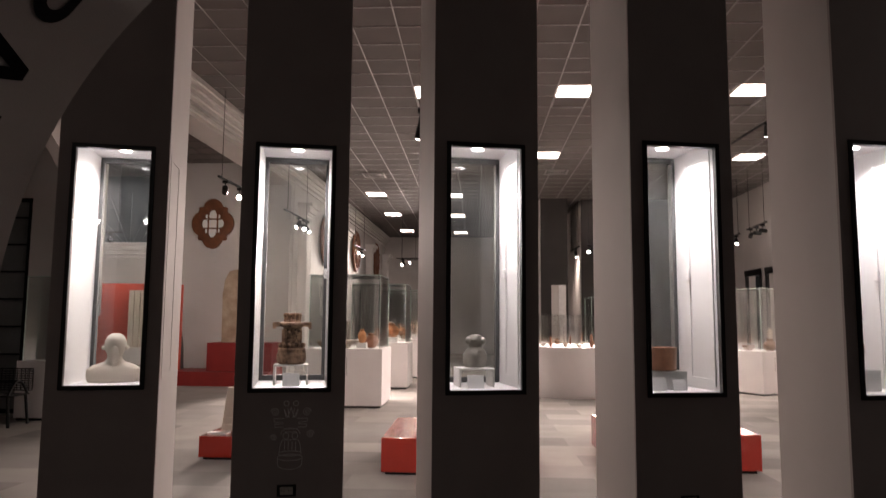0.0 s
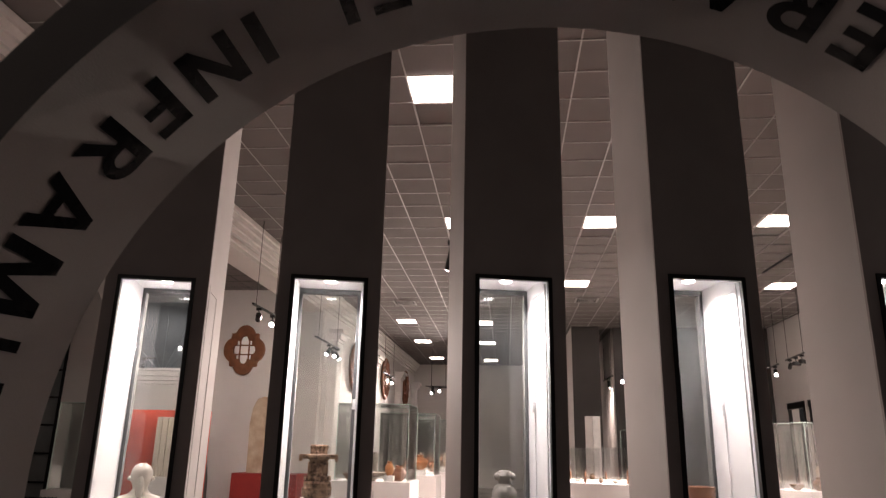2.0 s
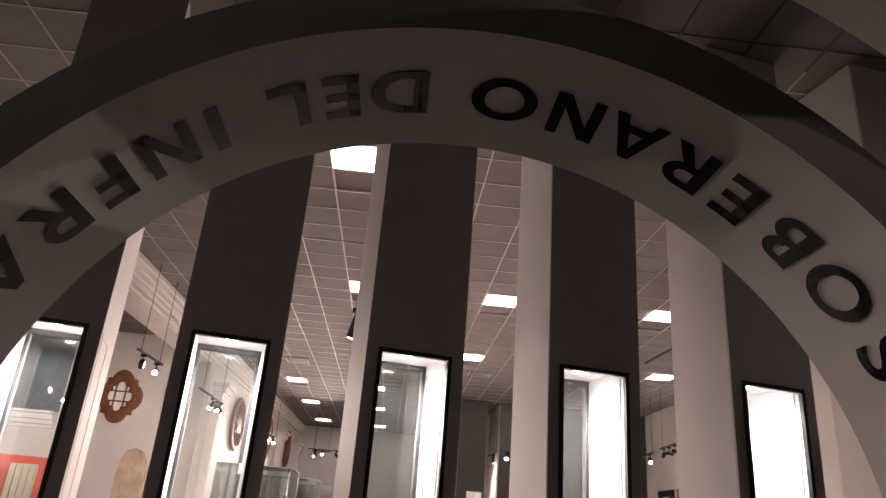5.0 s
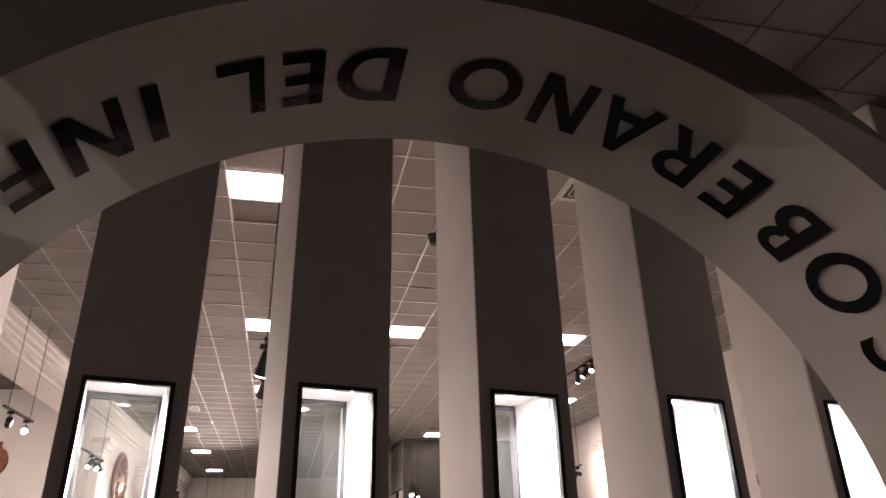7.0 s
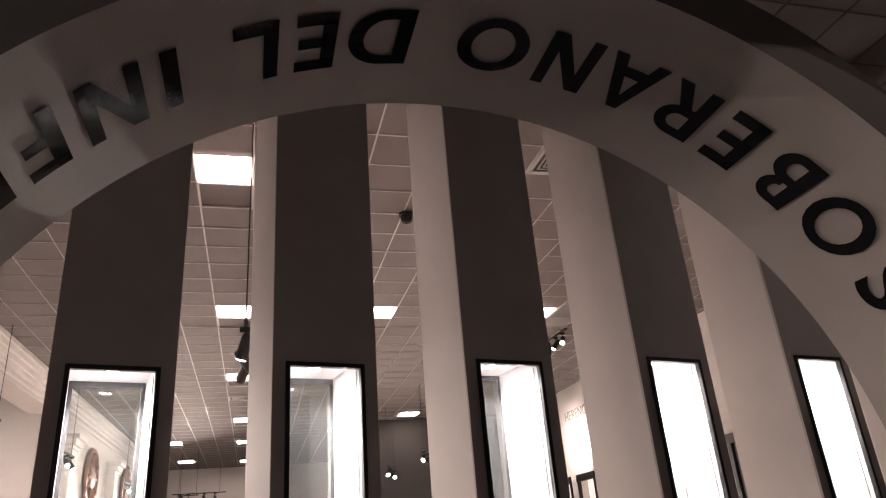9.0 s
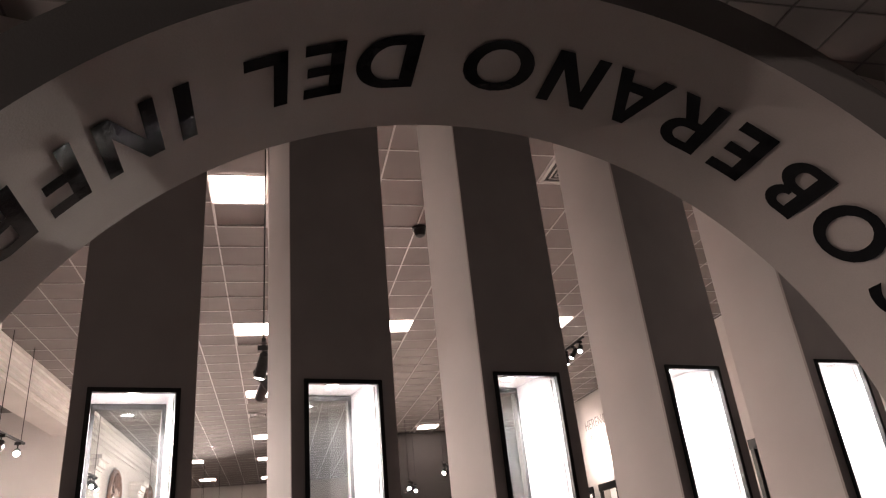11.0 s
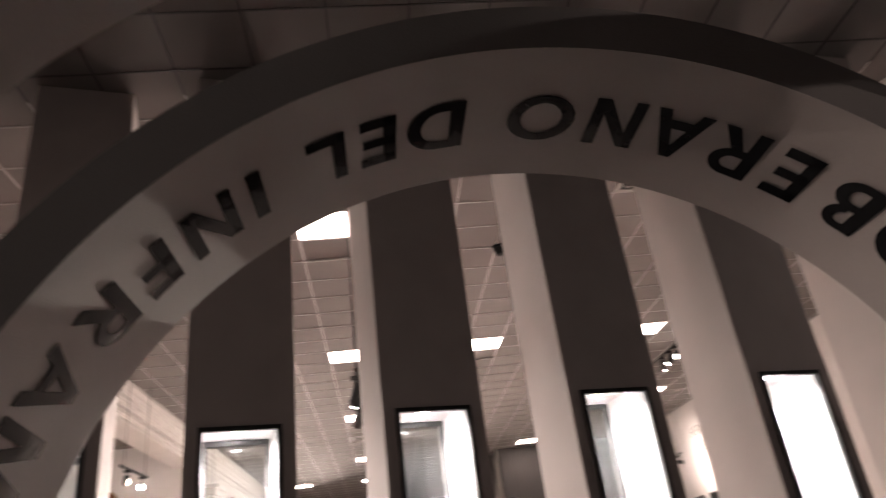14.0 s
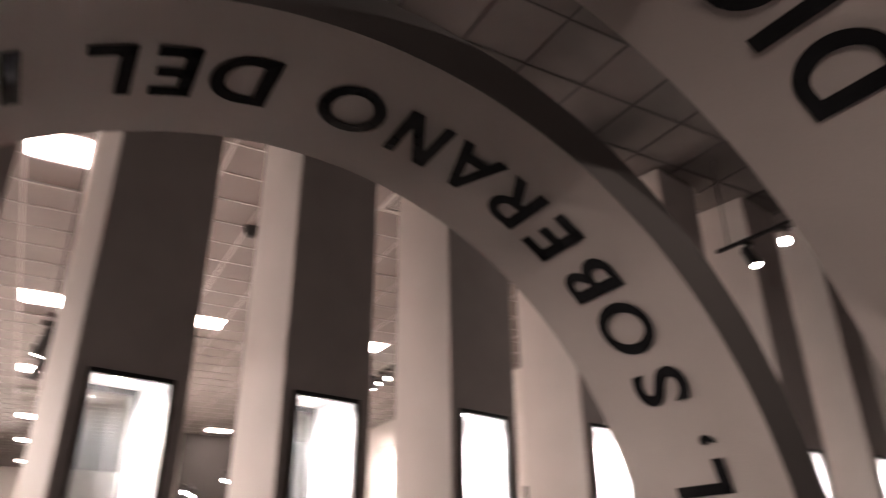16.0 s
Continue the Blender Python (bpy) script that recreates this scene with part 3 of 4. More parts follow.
def drawing():
    """A thin pale outline drawing of the urn, printed on the pier below its case."""
    bm = bmesh.new()

    def line(pts, w=0.0026):
        for (xa, za), (xb, zb) in zip(pts, pts[1:]):
            tube(bm, (xa, 0, za), (xb, 0, zb), w, 4)

    def circle(cx, cz, rx, rz, a0=0, a1=360, n=18):
        line([(cx + rx * math.cos(radians(a0 + (a1 - a0) * i / n)), cz + rz * math.sin(radians(a0 + (a1 - a0) * i / n))) for i in range(n + 1)])

    def scroll(cx, cz, r, s):
        line([(cx + s * r * (1 - i / 26) * math.cos(i * 0.55), cz + r * (1 - i / 26) * math.sin(i * 0.55)) for i in range(24)])
    circle(0, 0.05, 0.075, 0.035, 180, 360)
    circle(0, 0.09, 0.078, 0.02)
    circle(0, 0.115, 0.072, 0.016)
    line([(-0.075, 0.05), (-0.078, 0.09)]), line([(0.075, 0.05), (0.078, 0.09)])
    line([(-0.07, 0.115), (-0.062, 0.17), (-0.05, 0.20), (0.05, 0.20), (0.062, 0.17), (0.07, 0.115)])
    for u in (-0.035, -0.012, 0.012, 0.035):
        line([(u, 0.13), (u, 0.19)])
    circle(-0.028, 0.225, 0.018, 0.02), circle(0.028, 0.225, 0.018, 0.02)
    circle(0, 0.235, 0.06, 0.04, 0, 180)
    line([(-0.04, 0.25), (0.04, 0.25)]), line([(-0.045, 0.27), (0.045, 0.27)])
    for s in (-1, 1):
        line([(s * 0.045, 0.28), (s * 0.10, 0.28), (s * 0.10, 0.30), (s * 0.05, 0.30), (s * 0.05, 0.31), (s * 0.105, 0.315), (s * 0.105, 0.335), (s * 0.04, 0.335)])
        scroll(s * 0.10, 0.375, 0.028, s)
        line([(s * 0.03, 0.34), (s * 0.045, 0.395)]), line([(s * 0.012, 0.34), (s * 0.02, 0.40)])
        circle(s * 0.03, 0.43, 0.016, 0.016)
    scroll(0.125, 0.235, 0.026, 1)
    scroll(-0.105, 0.215, 0.022, -1)
    line([(-0.045, 0.395), (-0.02, 0.34), (0, 0.405), (0.02, 0.34), (0.045, 0.395)])
    part("line_drawing", bm, M_CHALK, piers[1], "thin pale outline drawing of an urn", at=pose(0.36, -0.0005, 0.60))


drawing()


# ---- things in the cases ----
def stand(k, u, v, w, d, h, label="white acrylic bridge stand"):
    s = empty("display_stand", label, "stand", "display stands", in_case(k, u, v))
    bm = bmesh.new()
    box(bm, -w / 2, w / 2, -d / 2, d / 2, h - 0.012, h)
    part("top", bm, M_CARD, s, bevel=0.002)
    for sx in (-1, 1):
        bm = bmesh.new()
        box(bm, sx * w / 2 - (0.012 if sx > 0 else 0), sx * w / 2 + (0.012 if sx < 0 else 0), -d / 2, d / 2, 0, h - 0.0125)
        part("leg", bm, M_CARD, s)


def card(k, u, v, w=0.11, h=0.085):
    bm = bmesh.new()
    vs = box(bm, -w / 2, w / 2, -0.02, -0.015, 0, h)
    for q in vs[4:]:
        q.co.y += 0.025
    box(bm, -w / 2, w / 2, -0.02, 0.03, 0, 0.003)
    thing("label_card", bm, M_CARD, "small white sloping label card in a display case", "label", "label cards", at=in_case(k, u, v))


def urn(k, u, v, z):
    s = empty("effigy_urn", "buff clay effigy urn with a flared crown", "urn", "", in_case(k, u, v, z))
    bm = bmesh.new()
    lathe(bm, [(0.080, 0), (0.094, 0.010), (0.100, 0.035), (0.098, 0.055), (0.102, 0.060), (0.100, 0.072), (0.094, 0.076), (0.092, 0.090), (0.097, 0.096), (0.092, 0.106), (0.074, 0.112)], 32, wob=0.004)
    part("base_bowl", bm, M_CLAY, s, smooth=True)
    bm = bmesh.new()
    lathe(bm, [(0.074, 0.110), (0.078, 0.125), (0.066, 0.15), (0.056, 0.175), (0.052, 0.21), (0.055, 0.235), (0.066, 0.252)], 20, wob=0.010)
    part("body", bm, M_CLAY, s, smooth=True)
    for a in range(14):
        t = a * math.tau / 14
        bm = bmesh.new()
        bmesh.ops.create_icosphere(bm, subdivisions=2, radius=0.014, matrix=Matrix.Translation((0.080 * math.cos(t), 0.080 * math.sin(t), 0.128)) @ Matrix.Diagonal((1, 1, 1.3, 1)))
        part("knob", bm, M_CLAY, s, smooth=True)
    bm = bmesh.new()
    for e in (-1, 1):
        bmesh.ops.create_icosphere(bm, subdivisions=2, radius=0.013, matrix=Matrix.Translation((e * 0.022, -0.055, 0.216)))
        box(bm, e * 0.052 - 0.016, e * 0.052 + 0.016, -0.062, -0.028, 0.150, 0.238)
    box(bm, -0.009, 0.009, -0.072, -0.045, 0.180, 0.212)
    box(bm, -0.030, 0.030, -0.068, -0.045, 0.156, 0.172)
    part("face", bm, M_CLAY, s, "modelled face", bevel=0.004)
    for e in (-1, 1):
        bm = bmesh.new()
        box(bm, e * 0.105 - 0.026, e * 0.105 + 0.026, -0.05, 0.02, 0.256, 0.286)
        box(bm, e * 0.120 - 0.012, e * 0.120 + 0.012, -0.045, 0.015, 0.240, 0.256)
        part("ear_flare", bm, M_CLAY, s, "clay flange at the side", bevel=0.005)
    bm = bmesh.new()
    lathe(bm, [(0.064, 0.25), (0.086, 0.258), (0.098, 0.268), (0.098, 0.280), (0.080, 0.286), (0.058, 0.288), (0.060, 0.30), (0.054, 0.302)], 16, wob=0.008)
    part("crown", bm, M_CLAY, s, smooth=True)
    for a in range(8):
        t = a * math.tau / 8 + 0.2
        bm = bmesh.new()
        tube(bm, (0.044 * math.cos(t), 0.038 * math.sin(t), 0.298), (0.050 * math.cos(t), 0.042 * math.sin(t), 0.332), 0.014, 8, 0.012)
        bmesh.ops.create_icosphere(bm, subdivisions=2, radius=0.015, matrix=Matrix.Translation((0.050 * math.cos(t), 0.042 * math.sin(t), 0.336)))
        part("finial", bm, M_CLAY, s, "upright clay point", smooth=True)


stand(1, 0.345, 0.30, 0.23, 0.2, 0.135)
urn(1, 0.345, 0.30, 1.264)
card(1, 0.35, 0.14)

stand(2, 0.335, 0.30, 0.24, 0.2, 0.125)
bm = bmesh.new()
lathe(bm, [(0.07, 0), (0.085, 0.03), (0.09, 0.09), (0.075, 0.13), (0.045, 0.15), (0.055, 0.175), (0.06, 0.205), (0.045, 0.235), (0.02, 0.245)], 20, wob=0.016)
for e in (-1, 1):
    bmesh.ops.create_icosphere(bm, subdivisions=2, radius=0.028, matrix=Matrix.Translation((e * 0.055, -0.02, 0.20)))
thing("stone_figurine", bm, M_ROCK, "small seated grey stone figurine on a white stand", "figurine", smooth=True, at=in_case(2, 0.345, 0.31, 1.254) @ Matrix.Scale(0.9, 4))
card(2, 0.31, 0.14)

bm = bmesh.new()
box(bm, -0.15, 0.15, -0.11, 0.11, 0, 0.12)
thing("display_block", bm, M_CARD, "white block under a carved wooden vessel", "stand", "display stands", bevel=0.003, at=in_case(3, 0.30, 0.30))
bm = bmesh.new()
lathe(bm, [(0.098, 0), (0.108, 0.006), (0.110, 0.03), (0.113, 0.14), (0.116, 0.152), (0.108, 0.154), (0.102, 0.14), (0.098, 0.02)], 36, wob=0.002)
thing("carved_vessel", bm, M_BOWL, "reddish brown carved cylindrical vessel on a white block", "vessel", smooth=True, at=in_case(3, 0.305, 0.29, 1.249))
card(3, 0.22, 0.14)
card(3, 0.36, 0.13, 0.09, 0.07)

for k, u in ((4, 0.30), (5, 0.3), (6, 0.3)):
    bm = bmesh.new()
    box(bm, -0.13, 0.13, -0.1, 0.1, 0, 0.14)
    thing("display_block", bm, M_CARD, "white block in a lit display case", "stand", "display stands", bevel=0.003, at=in_case(k, u, 0.32))
    bm = bmesh.new()
    lathe(bm, [(0.06, 0), (0.075, 0.03), (0.078, 0.15), (0.07, 0.20), (0.075, 0.22), (0.066, 0.222)], 20, wob=0.006)
    thing("clay_vase", bm, M_BOWL, "brown clay vase on a white block", "vase", "vases", smooth=True, at=in_case(k, u, 0.32, 1.269))


def bust():
    """A plain plaster bust seen from the back, one mesh."""
    bm = bmesh.new()
    rings = []
    prof = [(0.19, 0.10, 0.0, 0), (0.205, 0.115, 0.05, 0), (0.20, 0.11, 0.10, 0), (0.15, 0.09, 0.135, 0), (0.075, 0.065, 0.16, 0), (0.055, 0.058, 0.19, 0), (0.058, 0.065, 0.215, 0.005), (0.075, 0.088, 0.25, 0.01), (0.082, 0.098, 0.29, 0.01), (0.078, 0.094, 0.33, 0.005), (0.058, 0.072, 0.365, 0), (0.025, 0.032, 0.385, 0)]
    n = 28
    for rx, ry, z, dy in prof:
        rings.append([bm.verts.new((rx * math.cos(i * math.tau / n), dy + ry * math.sin(i * math.tau / n), z)) for i in range(n)])
    for a, b in zip(rings, rings[1:]):
        for i in range(n):
            bm.faces.new((a[i], a[(i + 1) % n], b[(i + 1) % n], b[i]))
    bm.faces.new(rings[0][::-1])
    bm.faces.new(rings[-1])
    for e in (-1, 1):
        bmesh.ops.create_icosphere(bm, subdivisions=2, radius=0.02, matrix=Matrix.Translation((e * 0.083, 0.0, 0.27)))
    bmesh.ops.create_uvsphere(bm, u_segments=14, v_segments=10, radius=0.05, matrix=Matrix.Translation((0, -0.075, 0.20)) @ Matrix.Diagonal((0.65, 0.6, 2.0, 1)))
    thing("plaster_bust", bm, M_BUST, "cream plaster bust with tied hair in a display case", "bust", smooth=True, at=in_case(0, 0.347, 0.29, 1.129, 12) @ Matrix.Scale(0.87, 4))


bust()


# ---- lettered arches ----
def arch(y0, y1, label):
    bm = bmesh.new()
    n = 96
    prof = [(-1, 0.0)] + [(math.radians(-90 + 180 * i / n), None) for i in range(n + 1)] + [(1, 0.0)]

    def pt(a, flag, r):
        if flag is not None:
            return ARCH_X + a * r, 0.0
        return ARCH_X + r * math.sin(a), ARCH_Z + r * math.cos(a)
    rows = []
    for a, flag in prof:
        (xi, zi), (xo, zo) = pt(a, flag, ARCH_R), pt(a, flag, ARCH_RO)
        rows.append([bm.verts.new(v) for v in ((xi, y0, zi), (xi, y1, zi), (xo, y1, zo), (xo, y0, zo))])
    for a, b in zip(rows, rows[1:]):
        for i in range(4):
            j = (i + 1) % 4
            bm.faces.new((a[i], a[j], b[j], b[i]))
    bm.faces.new(rows[0])
    bm.faces.new(rows[-1][::-1])
    ob = thing("lettered_arch", bm, M_ARCH, label, "arch", "lettered arches", smooth=True)
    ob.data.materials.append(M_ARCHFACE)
    # front and back faces take the paint with shade in its colour
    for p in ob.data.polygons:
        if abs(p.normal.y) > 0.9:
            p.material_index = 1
    return ob


# straight-stroked letters as slabs in a unit square
STROKES = {
    "N": (((0, 0), (0.24, 0), (0.24, 1), (0, 1)), ((0.76, 0), (1, 0), (1, 1), (0.76, 1)), ((0.72, 0), (1, 0), (0.28, 1), (0, 1))),
    "A": (((0, 0), (0.23, 0), (0.60, 1), (0.40, 1)), ((0.77, 0), (1, 0), (0.60, 1), (0.40, 1)), ((0.20, 0.20), (0.80, 0.20), (0.73, 0.38), (0.27, 0.38))),
    "M": (((0, 0), (0.19, 0), (0.27, 1), (0.08, 1)), ((0.81, 0), (1, 0), (0.92, 1), (0.73, 1)), ((0.42, 0), (0.58, 0), (0.29, 1), (0.08, 1)), ((0.42, 0), (0.58, 0), (0.92, 1), (0.71, 1))),
    "I": (((0, 0), (1, 0), (1, 1), (0, 1)),),
    "L": (((0, 0), (0.33, 0), (0.33, 1), (0, 1)), ((0, 0), (1, 0), (1, 0.20), (0, 0.20))),
    "E": (((0, 0), (0.36, 0), (0.36, 1), (0, 1)), ((0, 0), (1, 0), (1, 0.19), (0, 0.19)), ((0, 0.41), (0.93, 0.41), (0.93, 0.59), (0, 0.59)), ((0, 0.81), (1, 0.81), (1, 1), (0, 1))),
    "F": (((0, 0), (0.38, 0), (0.38, 1), (0, 1)), ((0, 0.39), (0.93, 0.39), (0.93, 0.57), (0, 0.57)), ((0, 0.81), (1, 0.81), (1, 1), (0, 1))),
}


def band(bm, cx, cy, rx, ry, ix, iy, a0, a1, n=20):
    """A bowl: the strip between two ellipses from angle a0 to a1."""
    rim = []
    for i in range(n + 1):
        c, s = math.cos(radians(a0 + (a1 - a0) * i / n)), math.sin(radians(a0 + (a1 - a0) * i / n))
        rim.append((bm.verts.new((cx + rx * c, cy + ry * s, 0)), bm.verts.new((cx + ix * c, cy + iy * s, 0))))
    for (p, q), (u, v) in zip(rim, rim[1:]):
        bm.faces.new((p, u, v, q))


# round letters: straight strokes, then bowls
ROUND = {
    "O": ((), ((0.5, 0.5, 0.5, 0.5, 0.30, 0.335, 0, 360),)),
    "D": ((((0, 0), (0.25, 0), (0.25, 1), (0, 1)), ((0.25, 0), (0.42, 0), (0.42, 0.17), (0.25, 0.17)), ((0.25, 0.83), (0.42, 0.83), (0.42, 1), (0.25, 1))),
          ((0.42, 0.5, 0.58, 0.5, 0.34, 0.33, -90, 90),)),
    "R": ((((0, 0), (0.29, 0), (0.29, 1), (0, 1)), ((0.29, 0.41), (0.48, 0.41), (0.48, 0.57), (0.29, 0.57)), ((0.29, 0.84), (0.48, 0.84), (0.48, 1), (0.29, 1)), ((0.34, 0.45), (0.62, 0.45), (1, 0), (0.69, 0))),
          ((0.48, 0.705, 0.46, 0.295, 0.20, 0.135, -90, 90),)),
    "B": ((((0, 0), (0.33, 0), (0.33, 1), (0, 1)), ((0.33, 0), (0.50, 0), (0.50, 0.155), (0.33, 0.155)), ((0.33, 0.42), (0.50, 0.42), (0.50, 0.57), (0.33, 0.57)), ((0.33, 0.85), (0.46, 0.85), (0.46, 1), (0.33, 1))),
          ((0.50, 0.285, 0.50, 0.285, 0.19, 0.13, -90, 90), (0.46, 0.745, 0.42, 0.255, 0.15, 0.105, -90, 90))),
    "U": ((((0, 0.42), (0.22, 0.42), (0.22, 1), (0, 1)), ((0.78, 0.42), (1, 0.42), (1, 1), (0.78, 1))), ((0.5, 0.42, 0.5, 0.42, 0.28, 0.25, 180, 360),)),
}


def letter(ch, a0, a1, y0, y1, parent):
    """One letter on the underside of an arch, from angle a0 (its start) to a1, tops towards y1."""
    bm = bmesh.new()
    if ch in STROKES:
        for quad in STROKES[ch]:
            bm.faces.new([bm.verts.new((x, y, 0)) for x, y in quad])
    elif ch in ROUND:
        for quad in ROUND[ch][0]:
            bm.faces.new([bm.verts.new((x, y, 0)) for x, y in quad])
        for bowl in ROUND[ch][1]:
            band(bm, *bowl)
    else:
        cu = bpy.data.curves.new("letter", "FONT")
        cu.body, cu.size, cu.resolution_u = ch, 1.0, 6
        cu.offset = 0.022
        tmp = bpy.data.objects.new("letter", cu)
        me = bpy.data.meshes.new_from_object(tmp)
        bpy.data.objects.remove(tmp)
        bm.from_mesh(me)
        bpy.data.meshes.remove(me)
    xs = [v.co.x for v in bm.verts]
    ys = [v.co.y for v in bm.verts]
    xa, xb, ya, yb = min(xs), max(xs), min(ys), max(ys)
    for v in bm.verts:
        v.co.x = (v.co.x - xa) / (xb - xa)
        v.co.y = (v.co.y - ya) / (yb - ya)
    for k in range(1, 6):
        bmesh.ops.bisect_plane(bm, geom=list(bm.verts) + list(bm.edges) + list(bm.faces), plane_co=(k / 6, 0, 0), plane_no=(1, 0, 0))
    for f in bm.faces:
        f.normal_update()
    bm.verts.index_update()
    for v in bm.verts:
        a = radians(a0 + (a1 - a0) * v.co.x)
        yy = y0 + (y1 - y0) * v.co.y
        r = ARCH_R - 0.004
        v.co = (ARCH_X + r * math.sin(a), yy, ARCH_Z + r * math.cos(a))
    part("letter", bm, M_LETTER, parent, "glossy black letter")


FAR_Y0, FAR_Y1 = 1.061, 1.579
NEAR_Y0, NEAR_Y1 = 0.198, 0.716
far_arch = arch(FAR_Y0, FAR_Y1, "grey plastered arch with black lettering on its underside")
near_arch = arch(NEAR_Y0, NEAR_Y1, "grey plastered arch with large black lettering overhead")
LETTERS = [("L", 75.4, 71.0), (",", 69.2, 67.9), ("S", 63.0, 58.1), ("O", 55.6, 47.7), ("B", 46.1, 40.8), ("E", 38.1, 33.6), ("R", 31.6, 25.8), ("A", 24.6, 17.7),
           ("N", 16.5, 10.25), ("O", 8.4, -0.1), ("D", -5.6, -12.8), ("E", -14.2, -18.7), ("L", -20.6, -25.4), ("I", -31.1, -32.8), ("N", -34.85, -41.15),
           ("F", -43.3, -47.6), ("R", -49.5, -55.2), ("A", -57.0, -63.7), ("M", -64.5, -72.7), ("U", -74.7, -80.5)]
for ch, a, b in LETTERS:
    letter(ch, a, b, 1.222, (1.408 if ch != "," else 1.27), far_arch)
for ch, a, b in (("D", 40.0, 33.2), ("I", 31.2, 29.5), ("O", 27.9, 20.0), ("O", -34.4, -42.2)):
    letter(ch, a, b, 0.362, 0.549, near_arch)
near_arch.matrix_basis = pose(ARCH_X, 0.457, 0, 0, 0, 1.5) @ pose(-ARCH_X, -0.457, 0)


# ---- the hall's things ----
def bench(x0, x1, y0, y1, h, label):
    b = empty("bench", label, "bench", "red block benches", pose((x0 + x1) / 2, (y0 + y1) / 2, 0))
    w, d = (x1 - x0) / 2, (y1 - y0) / 2
    bm = bmesh.new()
    box(bm, -w, w, -d, d, 0.03, h)
    part("body", bm, M_RED, b, bevel=0.006)
    bm = bmesh.new()
    box(bm, -w + 0.04, w - 0.04, -d + 0.04, d - 0.04, 0, 0.0295)
    part("plinth", bm, M_METAL, b, "dark recessed base")


bench(-0.93, 0.66, 7.30, 8.85, 0.37, "red lacquered block bench on the grey carpet")
bench(1.5, 3.02, 7.65, 9.15, 0.40, "red lacquered block bench on the grey carpet")
bench(-3.06, -2.05, 7.9, 9.2, 0.26, "red lacquered block under a pale carved stone")
bm = bmesh.new()
lathe(bm, [q for k in range(6) for q in ((0.19 - 0.012 * k, 0.085 * k), (0.182 - 0.013 * k, 0.085 * k + 0.08))], 4, wob=0.006)
bmesh.ops.rotate(bm, verts=bm.verts, matrix=Matrix.Rotation(radians(45), 3, "Z"))
thing("carved_stone", bm, M_BUST, "pale carved upright stone on a red block", "sculpture", bevel=0.01, at=pose(-2.80, 8.35, 0.261))
bm = bmesh.new()
box(bm, -0.11, 0.11, -0.07, 0.07, 0, 0.02)
thing("label_card", bm, M_CARD, "white label card lying on a red block", "label", "label cards", at=pose(-2.9, 8.08, 0.261))


def pot(x, y, z, prof, mat, name, label, cat):
    bm = bmesh.new()
    lathe(bm, prof, 18, wob=0.004)
    thing(name, bm, mat, label, cat, "small exhibits", smooth=True, at=pose(x, y, z))


BOWL = [(0.05, 0), (0.07, 0.01), (0.13, 0.08), (0.15, 0.12), (0.14, 0.12), (0.10, 0.06)]
JAR = [(0.07, 0), (0.12, 0.06), (0.14, 0.14), (0.11, 0.20), (0.06, 0.23), (0.075, 0.27), (0.065, 0.27)]
BIGJAR = [(q * 1.5, w * 1.2) for q, w in JAR]
DISH = [(0.05, 0), (0.06, 0.005), (0.05, 0.06), (0.20, 0.10), (0.26, 0.15), (0.25, 0.155), (0.18, 0.12)]
TALL = [(0.06, 0), (0.07, 0.05), (0.05, 0.25), (0.06, 0.42), (0.03, 0.5)]


